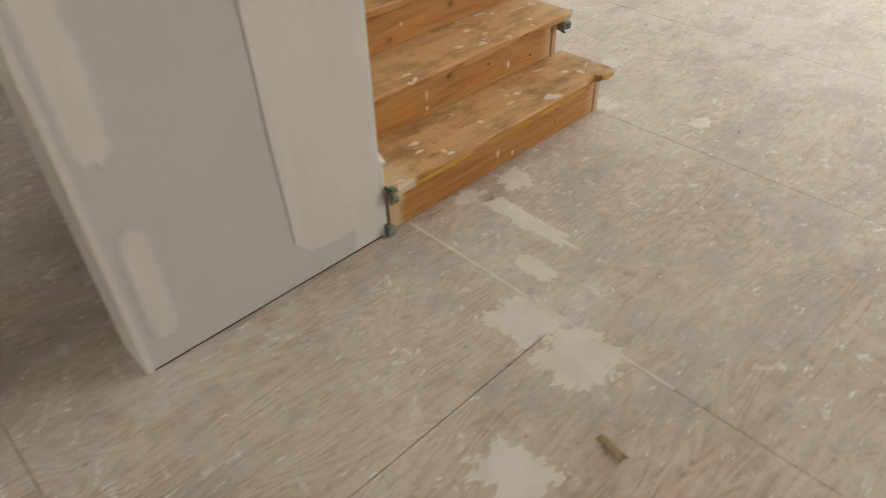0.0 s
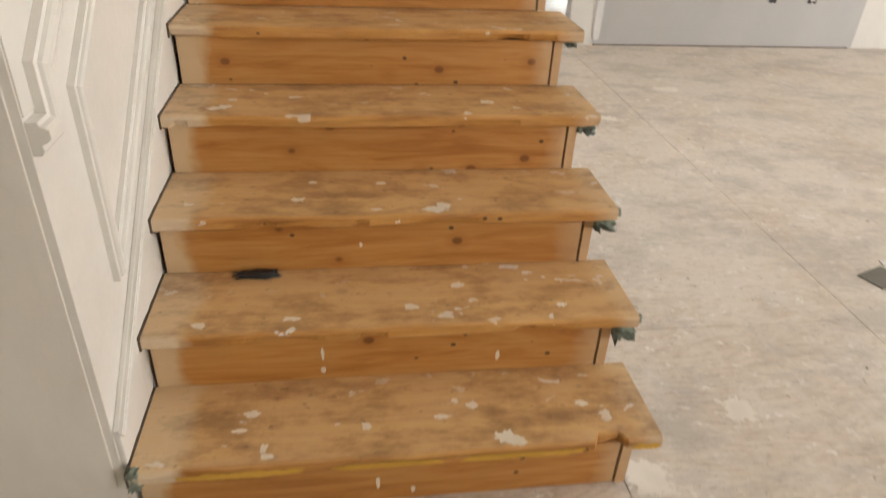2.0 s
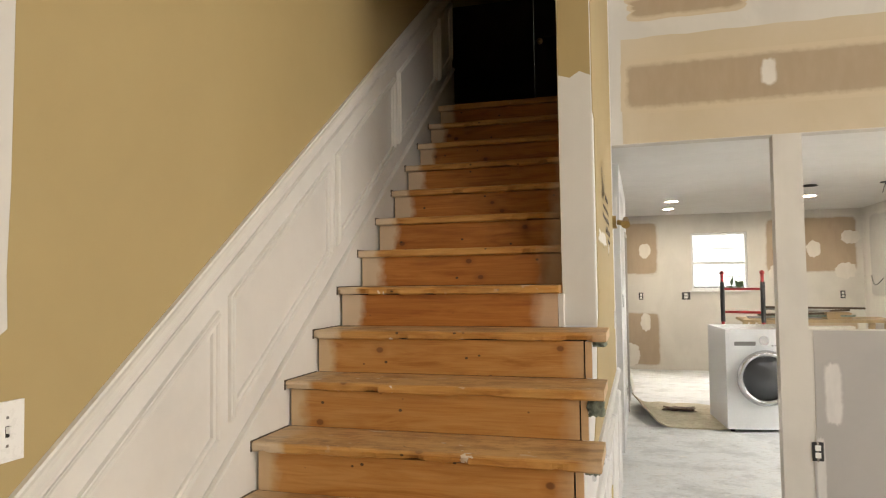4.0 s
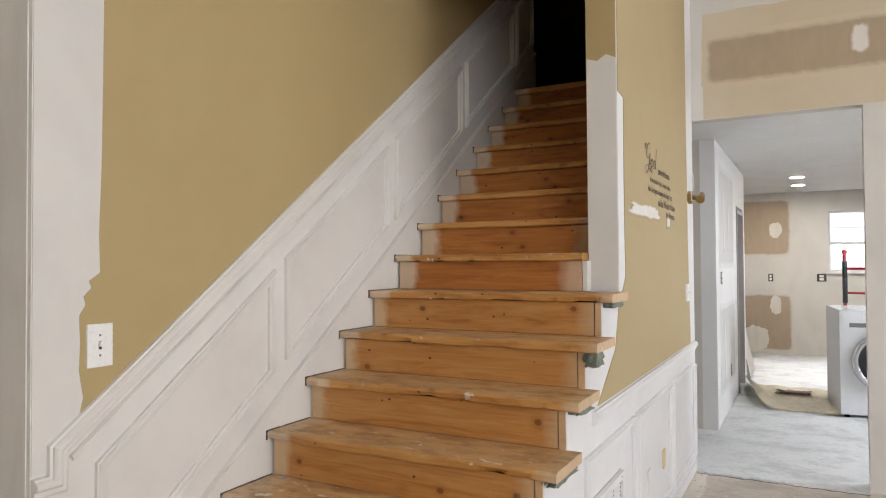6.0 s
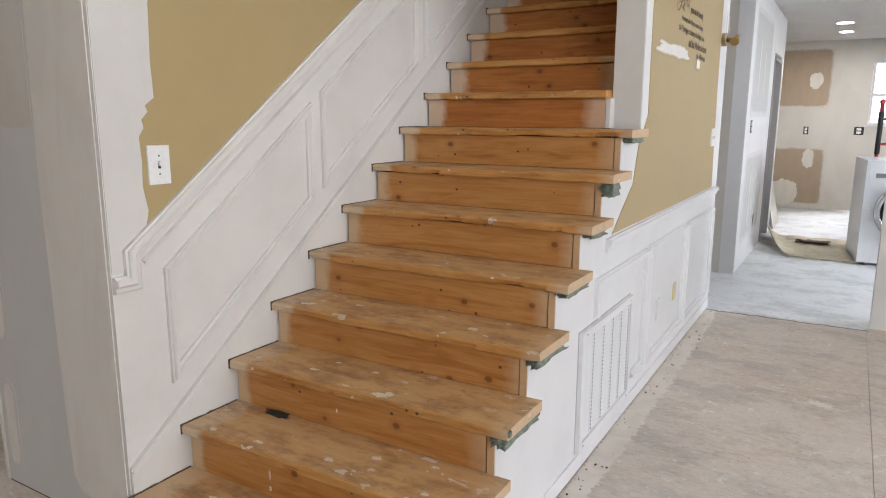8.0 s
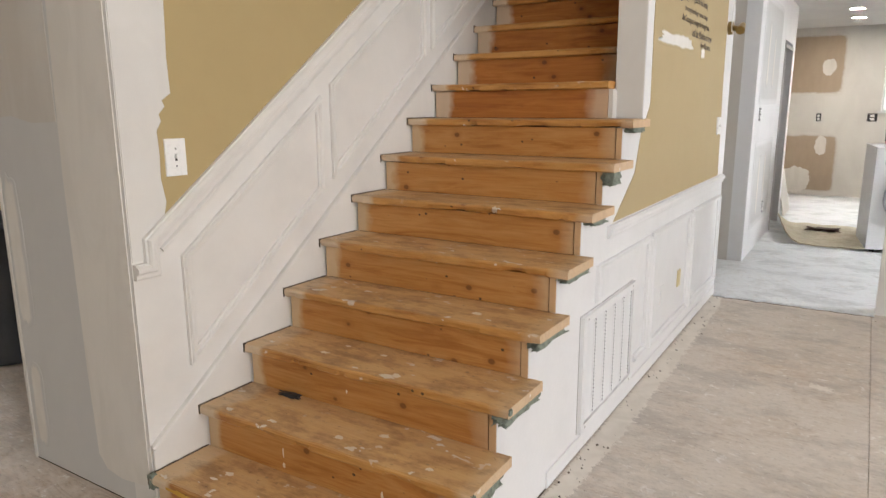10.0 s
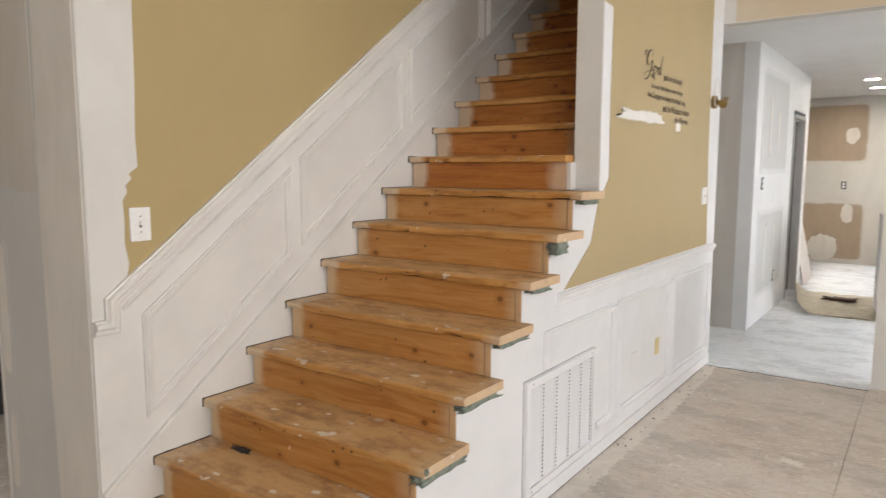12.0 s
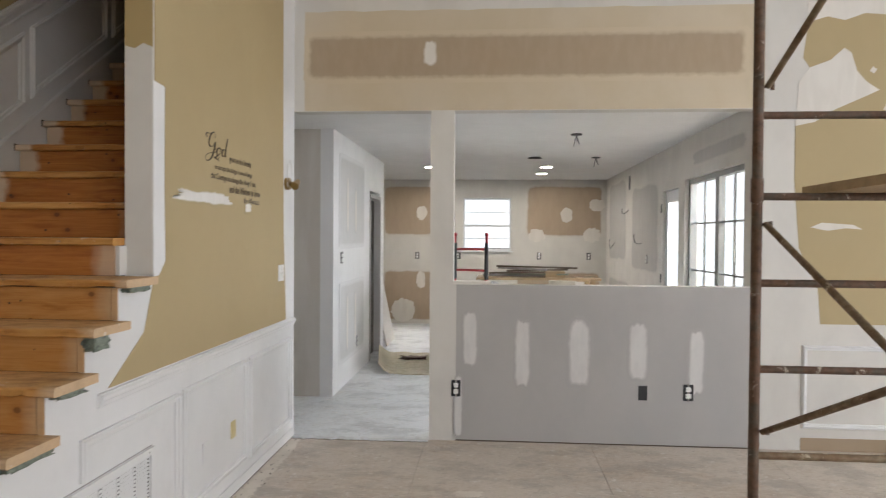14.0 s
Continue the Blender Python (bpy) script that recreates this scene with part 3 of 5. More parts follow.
wall_far = wall("wall_far", "y", KIT_Y, KIT_Y + 0.14, -0.6, KIT_X + 0.14, 0, KIT_Z, [(2.12, 1.33, 2.98, 2.28)], "primer", "far kitchen wall of patched brown plasterboard with a window")
wall_kitchen_right = wall("wall_kitchen_right", "x", KIT_X, KIT_X + 0.14, FAR1, KIT_Y, 0, KIT_Z, [(4.50, 0.85, 6.18, 2.18), (6.42, 0, 7.12, 2.12)], "primer", "kitchen side wall with a window and a glazed door")

# upstairs hall: near-black wall colour stands in for its missing light
bm = bmesh.new()
box(bm, -2.5, RUN * 15 + 0.06, 2.705, 0.98, 5.15, RISE * 16)
tagged(part("landing", bm, "riser"), "upper landing floor at the head of the stairs", "floor", kind="structure")
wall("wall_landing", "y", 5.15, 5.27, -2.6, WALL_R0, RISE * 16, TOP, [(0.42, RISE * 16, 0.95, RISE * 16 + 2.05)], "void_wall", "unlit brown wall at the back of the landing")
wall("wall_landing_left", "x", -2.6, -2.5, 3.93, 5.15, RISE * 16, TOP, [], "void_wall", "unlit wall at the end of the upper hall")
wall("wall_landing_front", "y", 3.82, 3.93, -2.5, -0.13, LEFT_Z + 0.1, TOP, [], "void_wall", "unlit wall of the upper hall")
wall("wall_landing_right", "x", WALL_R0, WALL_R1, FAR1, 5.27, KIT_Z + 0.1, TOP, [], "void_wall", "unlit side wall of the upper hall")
# unseen soffit, added to keep light off the upper stairs
bm = bmesh.new()
box(bm, -2.5, 3.93, 4.12, 0.98, 5.15, 4.22)
extrude_poly(bm, [(1.3, 3.05), (2.0, 3.0), (3.93, 4.12), (3.93, 4.22), (1.42, 4.22), (1.42, TOP), (1.3, TOP)], "x", -0.0095, 0.979)
tagged(part("ceiling", bm, "tan"), "unseen tan soffit added over the stairs and upper hall to block light", "ceiling", kind="structure")

# ---------------------------------------------------------------- stair side panel (cut to the steps)
bm = bmesh.new()
for k in range(1, 9):
    y0, z = nose(k)
    box(bm, 1.096, y0 + 0.03, 0.0, WALL_R1, (nose(k + 1)[0] + 0.03) if k < 8 else POST_Y, z - 0.0345)
bmesh.ops.remove_doubles(bm, verts=bm.verts[:], dist=1e-4)
wall_stringer = tagged(part("wall_stringer", bm, "white_cool"), "white painted side panel cut to the stair treads", "wall", kind="structure")

# tan paint areas
bm = bmesh.new()
extrude_poly(bm, [(1.575, 0.94), (3.93, 0.94), (3.87, 1.6), (3.85, 2.4), (3.86, TOP), (POST_Y + 0.003, TOP), (POST_Y + 0.003, 2.27), (2.055, 2.262), (2.05, 1.8), (2.06, 1.44), (2.0, 1.376), (1.95, 1.372), (1.86, 1.13)], "x", WALL_R1 - 0.001, WALL_R1 + 0.0035)
part("tan_paint", bm, "tan_light", wall_stair_right, "light tan paint with a ragged white border")
# unseen inner face, assumed tan to cut light bounced up the stairs
bm = bmesh.new()
box(bm, WALL_R0 - 0.003, POST_Y + 0.004, 1.56, WALL_R0 + 0.001, FAR0, TOP)
part("tan_paint", bm, "tan", wall_stair_right, "tan coat on the unseen stair side to cut bounced light")
bm = bmesh.new()
extrude_poly(bm, [(WALL_R0 + 0.002, 2.43), (1.03, 2.415), (1.07, 2.44), (WALL_R1 - 0.004, 2.42), (WALL_R1 - 0.004, TOP), (WALL_R0 + 0.002, TOP)], "y", POST_Y - 0.0035, POST_Y + 0.001)
part("tan_paint", bm, "tan", wall_stair_right, "tan paint on the wall end")
bm = bmesh.new()
extrude_poly(bm, [(WALL_R0 + 0.002, 1.38), (WALL_R1 - 0.004, 1.38), (WALL_R1 - 0.004, 2.42), (1.07, 2.44), (1.03, 2.415), (WALL_R0 + 0.002, 2.43)], "y", POST_Y - 0.0035, POST_Y + 0.001)
part("primer_coat", bm, "primer", wall_stair_right, "off-white primer on the wall end")


def cap_z(y):
    return 1.10 + 0.7414 * (y - 0.207)


edge = [(0.168, cap_z(0.168)), (0.180, 1.12), (0.166, 1.2), (0.170, 1.28), (0.166, 1.36), (0.186, 1.39), (0.180, 1.415), (0.205, 1.44), (0.196, 1.46), (0.232, 1.485), (0.228, 1.60), (0.236, 1.8), (0.240, 2.1), (0.246, 2.6), (0.24, 3.4), (0.246, TOP)]
bm = bmesh.new()
extrude_poly(bm, [(3.92, TOP), (3.92, cap_z(3.92))] + edge, "x", -0.0145, -0.010)
part("tan_paint", bm, "tan", wall_stair_left, "tan paint above the sloping wainscot rail")
bm = bmesh.new()
extrude_poly(bm, [(0.031, 0.93), (0.10, 0.93), (0.10, cap_z(0.10))] + edge + [(0.031, TOP)], "x", -0.0145, -0.0112)
part("primer_coat", bm, "primer", wall_stair_left, "cream primer strip beside the wall corner")

# sloping wainscot on the left stair wall
moulding("chair_rail", wall_stair_left, "x", -0.014, 1, [(0.03, 0.895), (0.10, 0.895), (0.10, cap_z(0.10) - 0.03), (3.9, cap_z(3.9) - 0.03)], 0.055, 0.034, closed=False)
moulding("rail_bead", wall_stair_left, "x", -0.014, 1, [(0.145, cap_z(0.145) - 0.10), (3.9, cap_z(3.9) - 0.10)], 0.018, 0.013, closed=False)
for i in range(4):
    y0, y1 = 0.236 + 0.828 * i, 0.968 + 0.828 * i
    d = 0.7414
    zb, zt = 0.54 + 0.614 * i, 0.911 + 0.614 * i
    moulding("panel_moulding", wall_stair_left, "x", -0.014, 1, [(y0, zb), (y0, zt), (y1, zt + d * (y1 - y0)), (y1, zb + d * (y1 - y0))], 0.034, 0.025)
moulding("panel_moulding", wall_stair_left, "x", -0.014, 1, [(3.56, 2.98), (3.56, 3.38), (3.86, 3.38 + 0.222), (3.86, 2.98 + 0.222)], 0.034, 0.025)
bm = bmesh.new()
pts = [(0.031, 0.0), (0.031, 0.267), (3.93, 0.267 + 0.7414 * 3.899), (3.93, 2.2)]
extrude_poly(bm, pts, "x", -0.0145, 0.0)
soften(bm, 0.004, 2)
part("skirt_board", bm, "white_trim", wall_stair_left, "white stair skirt board")

moulding("skirt_cap", wall_stair_left, "x", -0.001, 1, [(0.032, 0.254), (3.92, 0.254 + 0.7414 * 3.888)], 0.02, 0.012, closed=False)

# wainscot on the right stair wall
moulding("chair_rail", wall_stair_right, "x", WALL_R1, 1, [(1.50, 0.905), (4.12, 0.905)], 0.055, 0.026, "white_cool", closed=False)
moulding("panel_moulding", wall_stair_right, "x", WALL_R1, 1, [(1.40, 0.62), (1.40, 0.765), (2.165, 0.765), (2.165, 0.18), (1.97, 0.18)], 0.036, 0.026, "white_cool", closed=False)
moulding("panel_moulding", wall_stair_right, "x", WALL_R1, 1, [(2.25, 0.17), (2.25, 0.77), (3.09, 0.77), (3.09, 0.17)], 0.036, 0.026, "white_cool")
moulding("panel_moulding", wall_stair_right, "x", WALL_R1, 1, [(3.17, 0.16), (3.17, 0.77), (4.02, 0.77), (4.02, 0.16)], 0.036, 0.026, "white_cool")
bm = bmesh.new()
box(bm, WALL_R1 - 0.001, 0.9, 0.008, WALL_R1 + 0.006, 4.135, 0.075)
soften(bm, 0.004, 2)
tagged(part("baseboard", bm, "white_cool"), "white baseboard along the stair side wall", "baseboard", kind="structure")

# half wall facing and compound strips
bm = bmesh.new()
box(bm, 2.39, FAR0 - 0.0045, 0.010, 4.61, FAR0 + 0.001, 1.202)
part("plasterboard", bm, "board_grey", wall_kitchen, "bare grey plasterboard on the half wall")
for i, (a, b, c, d) in enumerate(((2.44, 0.585, 2.555, 0.985), (2.84, 0.44, 2.955, 0.925), (3.235, 0.44, 3.415, 0.94), (3.69, 0.50, 3.84, 0.925), (4.135, 0.40, 4.25, 0.865))):
    smear("joint_compound", wall_kitchen, "y", FAR0 - 0.0045, -1, (a - 0.015, b - 0.02, c + 0.015, d + 0.02), "mud_grey", 0.10, i + 1, 0.4, "white joint compound strip")
smear("joint_compound", wall_kitchen, "y", FAR0 - 0.0045, -1, (2.372, 0.03, 2.45, 0.5), "mud_grey", 0.1, 11)
bm = bmesh.new()
top = [(4.66 - 3.46 * i / 30, 3.30 + 0.012 * noise.noise(Vector((i * 0.6, 1.0, 5.0)))) for i in range(31)]
extrude_poly(bm, [(1.20, 2.535), (4.66, 2.535)] + top, "y", FAR0 - 0.0008, FAR0 + 0.001)
part("primer_coat", bm, "primer_beige", wall_kitchen, "beige primer over the openings")
smear("bare_band", wall_kitchen, "y", FAR0 - 0.0008, -1, (1.19, 2.745, 4.55, 3.145), "band_feather", 0.006, 22, 0.05, "bare brown plasterboard band over the doorway")
smear("joint_compound", wall_kitchen, "y", FAR0 - 0.0034, -1, (2.11, 2.86, 2.245, 3.08), "mud_band", 0.1, 21)
for i, r in enumerate(((1.25, 3.42, 2.05, 3.62), (2.95, 3.45, 3.7, 3.75))):
    smear("bare_band", wall_kitchen, "y", FAR0, -1, r, "band_feather", 0.1, 31 + i, 0.25)
# tan remainder and wainscot right of the pass-through
bm = bmesh.new()
extrude_poly(bm, [(5.08, 0.94), (7.98, 0.94), (7.98, 3.3), (4.98, 3.3), (4.93, 2.9), (5.1, 2.65), (4.88, 2.4), (4.88, 2.0), (4.92, 1.5), (5.06, 1.2)], "y", FAR0 - 0.0035, FAR0 + 0.001)
part("tan_paint", bm, "tan_light", wall_kitchen, "old tan paint with patched corner")
for pts in ([(4.88, 2.40), (5.02, 2.43), (5.16, 2.52), (5.34, 2.60), (5.47, 2.66), (5.38, 2.72), (5.31, 2.80), (5.27, 2.93), (5.22, 2.97), (5.12, 2.88), (4.98, 2.83), (4.90, 2.72)],
            [(4.96, 3.16), (5.10, 3.20), (5.22, 3.17), (5.36, 3.22), (5.60, 3.20), (5.95, 3.24), (5.95, 3.31), (4.96, 3.31)],
            [(5.00, 1.655), (5.12, 1.63), (5.25, 1.65), (5.37, 1.64), (5.30, 1.675), (5.08, 1.69)], [(5.50, 2.52), (5.53, 2.50), (5.56, 2.56), (5.53, 2.58)], [(5.40, 2.80), (5.43, 2.78), (5.45, 2.81), (5.42, 2.83)]):
    bm = bmesh.new()
    extrude_poly(bm, pts, "y", FAR0 - 0.0055, FAR0 - 0.003)
    part("joint_compound", bm, "mud", wall_kitchen, "knifed patch of white compound")
moulding("panel_moulding", wall_kitchen, "y", FAR0, -1, [(4.97, 0.185), (4.97, 0.765), (6.4, 0.765), (6.4, 0.185)], 0.036, 0.026, "white_cool")
bm = bmesh.new()
box(bm, 4.95, FAR0 - 0.004, 0.0, 7.98, FAR0 + 0.001, 0.095)
part("bare_base", bm, "board_brown", wall_kitchen, "bare strip where the baseboard was")

# dark gaps where the boards stop short of the floor
for nm, b in (("floor_gap", (2.39, FAR0 - 0.0052, 0.0, 4.585, FAR0, 0.009)), ("floor_gap", (-0.80, 0.0262, 0.0, -0.03, 0.03, 0.004)), ("floor_gap", (WALL_R1 - 0.004, 0.05, 0.0, WALL_R1 + 0.0015, 4.13, 0.008)), ("floor_gap", (1.13, FAR0 - 0.014, -0.004, 2.18, FAR0 - 0.001, 0.0012))):
    bm = bmesh.new()
    box(bm, *b)
    part(nm, bm, "grime", wall_kitchen if b[0] > 0 else wall_stub, "dark gap along the floor")

# stub wall compound
bm = bmesh.new()
extrude_poly(bm, [(-0.335, 0.15), (-0.29, 0.10), (-0.2, 0.085), (-0.06, 0.10), (-0.03, 0.11), (-0.03, TOP), (-0.36, TOP), (-0.33, 2.0), (-0.36, 1.2), (-0.35, 0.5)], "y", 0.0245, 0.029)
part("joint_compound", bm, "mud", wall_stub, "white skim coat along the wall corner")
for i, r in enumerate(((-0.77, 0.10, -0.70, 0.40), (-0.79, 0.62, -0.70, 1.15))):
    smear("joint_compound", wall_stub, "y", 0.028, -1, (r[0] - 0.012, r[1] - 0.03, r[2] + 0.015, r[3] + 0.03), "mud_stub", 0.10, 51 + i, 0.4)
bm = bmesh.new()
extrude_poly(bm, [(-0.795, TOP), (-0.795, 1.40), (-0.66, 1.41), (-0.52, 1.385), (-0.365, 1.39), (-0.365, TOP)], "y", 0.0258, 0.029)
part("primer_coat", bm, "primer_warm", wall_stub, "warm primer over the upper wall")
bm = bmesh.new()
box(bm, -0.818, 0.0235, 0.0, -0.800, 0.172, 2.45)
soften(bm, 0.003, 1)
part("corner_bead", bm, "mud", wall_stub, "rough cream corner bead")
# far kitchen wall: bare brown board showing between compound
for i, r in enumerate(((0.66, 1.57, 1.62, 2.52), (0.66, 0.04, 1.63, 1.0), (3.22, 1.57, 4.60, 2.52), (3.05, 0.04, 4.58, 1.0))):
    smear("bare_board", wall_far, "y", KIT_Y, -1, r, "tan_feather", 0.02, 61 + i, 0.12, "brown bare plasterboard between compound")
for i, r in enumerate(((1.29, 1.88, 1.47, 2.12), (3.86, 1.85, 4.05, 2.10), (1.29, 0.66, 1.45, 0.95), (0.85, 0.05, 1.25, 0.45), (3.3, 1.5, 3.58, 1.72), (4.25, 1.5, 4.55, 1.75), (4.35, 2.05, 4.62, 2.25))):
    smear("joint_compound", wall_far, "y", KIT_Y - 0.0026, -1, r, "mud", 0.2, 71 + i, 0.8, thick=0.0012)
for i, r in enumerate(((7.3, 1.1, 8.9, 2.3), (9.3, 1.2, 10.8, 2.5), (8.9, 0.2, 10.8, 0.95))):
    smear("bare_board", wall_kitchen_right, "x", KIT_X, -1, r, "grey_feather", 0.04, 81 + i, 0.15)
smear("bare_board", wall_kitchen_right, "x", KIT_X, -1, (4.45, 2.27, 5.9, 2.45), "grey_feather", 0.06, 85, 0.2)
for i, r in enumerate(((5.64, 1.44, 6.98, 2.42), (5.66, 0.25, 6.98, 1.10))):
    smear("bare_board", wall_hall, "x", 1.128, 1, r, "hall_feather", 0.015, 91 + i, 0.1)
for i, r in enumerate(((5.98, 1.6, 6.1, 2.2), (6.4, 1.6, 6.52, 2.1), (5.98, 0.35, 6.1, 0.95), (6.4, 0.4, 6.5, 0.95))):
    smear("joint_compound", wall_hall, "x", 1.1306, 1, r, "mud_hall", 0.1, 95 + i, thick=0.0012)

# ---------------------------------------------------------------- stairs
staircase = thing("staircase", "bare pine staircase with worn treads and orange risers", "staircase")


def tread(k):
    """One board with a rounded, chipped nose; deeper grain wear along the front edge."""
    y0, z1 = nose(k)
    x0, x1 = 0.005, (1.170 if k <= 8 else WALL_R0 - 0.004)
    depth, thick = RUN + 0.034, 0.0345
    prof = [(depth, 0.0), (depth, -thick), (0.006, -thick), (0.0, -thick + 0.006), (0.0, -0.010), (0.003, -0.004), (0.009, 0.0)]
    bm = bmesh.new()
    n = 72
    rows = []
    for i in range(n + 1):
        x = x0 + (x1 - x0) * i / n
        row = []
        for j, (py, pz) in enumerate(prof):
            a = noise.noise(Vector((x * 9, k * 5.3, j * 0.35)))
            b = noise.noise(Vector((x * 30, k * 3.1, j * 0.5)))
            torn = max(0.0, noise.noise(Vector((x * 13, k * 11.7, 2.0))) - 0.22) * 0.05 + max(0.0, noise.noise(Vector((x * 5, k * 7.9, 6.0))) - 0.12) * 0.028
            chip = torn if j in (2, 3) else 0.0
            wear = (0.0036 * a + 0.0016 * b) if py < 0.02 else 0.0
            notch = 0.0
            if k == 1 and 1.02 < x < 1.085 and py < 0.02:
                notch = 0.028
            row.append(bm.verts.new((x, y0 + py + wear + chip + notch, z1 + pz + (wear * 0.5 if j > 4 else 0) + chip * (0.5 if j == 2 else 0))))
        rows.append(row)
    m = len(prof)
    for a, b in zip(rows, rows[1:]):
        for j in range(m):
            bm.faces.new((a[j], a[(j + 1) % m], b[(j + 1) % m], b[j]))
    bm.faces.new(rows[0])
    bm.faces.new(rows[-1][::-1])
    return part("tread", bm, "tread" if k < 10 else "tread_upper", staircase, "worn pine tread with plaster splashes" if k > 1 else "chipped pine tread with a notched nose")


def riser(k):
    y0, z1 = nose(k)
    zb = RISE * (k - 1)
    x1 = 1.086 if k <= 8 else WALL_R0 - 0.012
    bm = bmesh.new()
    box(bm, 0.012, y0 + 0.03, zb + 0.002, x1, y0 + 0.049, z1 - 0.035)
    soften(bm, 0.0015, 1)
    # from step 9 up the dimness of the stairwell is in the riser colour
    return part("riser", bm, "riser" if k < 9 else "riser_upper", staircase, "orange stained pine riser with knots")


for k in range(1, STEPS + 1):
    if k < STEPS:
        tread(k)
    riser(k)
y16 = nose(16)[0]
bm = bmesh.new()
box(bm, 0.005, y16, RISE * 16 - 0.034, WALL_R0 - 0.004, y16 + 0.10, RISE * 16 + 0.002)
soften(bm, 0.006, 2)
part("landing_nosing", bm, "tread", staircase, "pine nosing at the top landing")
# black backing colours in the shade of the open joints, and the raw edge of the outer stringer
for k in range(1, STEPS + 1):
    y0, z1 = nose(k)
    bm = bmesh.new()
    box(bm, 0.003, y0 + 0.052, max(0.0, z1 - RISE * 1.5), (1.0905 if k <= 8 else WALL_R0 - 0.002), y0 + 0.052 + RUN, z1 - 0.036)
    part("carriage", bm, "dark", staircase, "black backing that puts shade in the joints behind the risers")
    if k <= 8:
        bm = bmesh.new()
        box(bm, 1.0915, y0 + 0.026, z1 - RISE + 0.002, 1.1155, y0 + 0.0465, z1 - 0.0355)
        part("stringer_edge", bm, "riser", staircase, "raw wood edge of the outer stringer")
for k in range(1, STEPS):
    y0, z1 = nose(k)
    bm = bmesh.new()
    top = [(y0 - 0.003 + 0.263 * i / 12, z1 + max(0.001, 0.0035 + 0.003 * noise.noise(Vector((i * 0.9, k * 3.0, 0))))) for i in range(13)]
    extrude_poly(bm, [(y0 - 0.003, z1 - 0.034), (y0 + 0.002, z1 - 0.034), (y0 + 0.002, z1 - 0.004), (y0 + 0.26, z1 - 0.004)] + top[::-1], "x", -0.0005, 0.0048)
    part("caulk_line", bm, "grime", staircase, "dirty caulk line against the skirt board")
bm = bmesh.new()
box(bm, WALL_R0 - 0.010, nose(9)[0] + 0.033, RISE * 8 + 0.002, WALL_R0 + 0.01, POST_Y + 0.001, RISE * 9 - 0.036)
part("filler_block", bm, "primer", staircase, "primed filler at the foot of the wall")


def scrap_mesh(seed, length, depth, height, rough=1.0):
    bm = bmesh.new()
    bmesh.ops.create_cube(bm, size=1.0)
    bmesh.ops.subdivide_edges(bm, edges=bm.edges[:], cuts=5, use_grid_fill=True)
    for v in bm.verts:
        p = v.co.copy()
        n1 = noise.noise(p * 5 + Vector((seed * 3.7, 0, 0)))
        n2 = noise.noise(p * 13 + Vector((0, seed * 1.9, 0)))
        v.co = Vector((p.x * depth, p.y * length, p.z * height)) * (1 + rough * (0.28 * n1 + 0.25 * n2))
    return bm


for k, (length, width, height, off) in {2: (0.20, 0.05, 0.035, 0.10), 3: (0.24, 0.05, 0.030, 0.12), 4: (0.22, 0.05, 0.026, 0.13), 5: (0.20, 0.045, 0.022, 0.14), 6: (0.13, 0.045, 0.022, 0.12), 7: (0.10, 0.05, 0.060, 0.07), 8: (0.15, 0.045, 0.024, 0.13)}.items():
    y0, z1 = nose(k)
    ob = part("carpet_scrap", scrap_mesh(k, length, width, height), "carpet", staircase, "grey-green carpet remnant stapled under the tread end", smooth=True)
    ob.location = (1.140, y0 + off, z1 - 0.0345 - height * 0.42)
for k in (2, 3):
    y0, z1 = nose(k)
    ob = part("carpet_scrap", scrap_mesh(k + 20, 0.016, 0.010, 0.018), "carpet", staircase, smooth=True)
    ob.location = (1.172, y0 + 0.012, z1 - 0.012)
for (x, y, z, l, d, h, s) in ((0.012, 0.008, 0.15, 0.022, 0.024, 0.05, 31), (-0.004, 0.018, 0.018, 0.022, 0.026, 0.036, 32)):
    ob = part("carpet_scrap", scrap_mesh(s, l, d, h), "carpet", staircase, smooth=True)
    ob.location = (x, y, z)
bm = scrap_mesh(9, 0.022, 0.085, 0.010, 2.2)
ob = tagged(part("debris", bm, "black", smooth=True), "dark clump of carpet fibre lying on a tread", "debris")
ob.location = (0.235, nose(3)[0] + 0.005, RISE * 2 + 0.008)

rnd = random.Random(21)
for i in range(26):
    k = rnd.choice((1, 1, 1, 2, 2, 3, 3, 4))
    y0, z1 = nose(k)
    x, y = rnd.uniform(0.1, 1.05), y0 + rnd.uniform(0.02, 0.2)
    w, h = rnd.uniform(0.010, 0.024), rnd.uniform(0.010, 0.018)
    if rnd.random() < 0.25:
        w, h = rnd.uniform(0.022, 0.036), rnd.uniform(0.018, 0.026)
    smear("plaster_splash", staircase, "z", z1, 1, (x - w, y - h, x + w, y + h), "mud_fleck", 0.45, 300 + i, 0.9, "", 0.0005 + 0.0001 * (i % 5))

# bare yellow wood along the broken front edge of the lowest tread, and runs of plaster on the risers
for i, (a, b) in enumerate(((0.10, 0.36), (0.42, 0.66), (0.70, 0.98), (1.09, 1.165))):
    smear("worn_edge", staircase, "y", nose(1)[0] - 0.0025, -1, (a, RISE - 0.03, b, RISE - 0.005), "yellow_glue", 0.2, 340 + i, 0.5, "bare yellow wood where the edge broke off" if i == 0 else "", 0.0012)
for i, (k, x, z, h) in enumerate(((1, 0.52, 0.06, 0.02), (1, 0.60, 0.03, 0.012), (2, 0.40, 0.08, 0.02), (2, 0.83, 0.05, 0.018), (2, 0.40, 0.03, 0.012), (3, 0.5, 0.07, 0.01))):
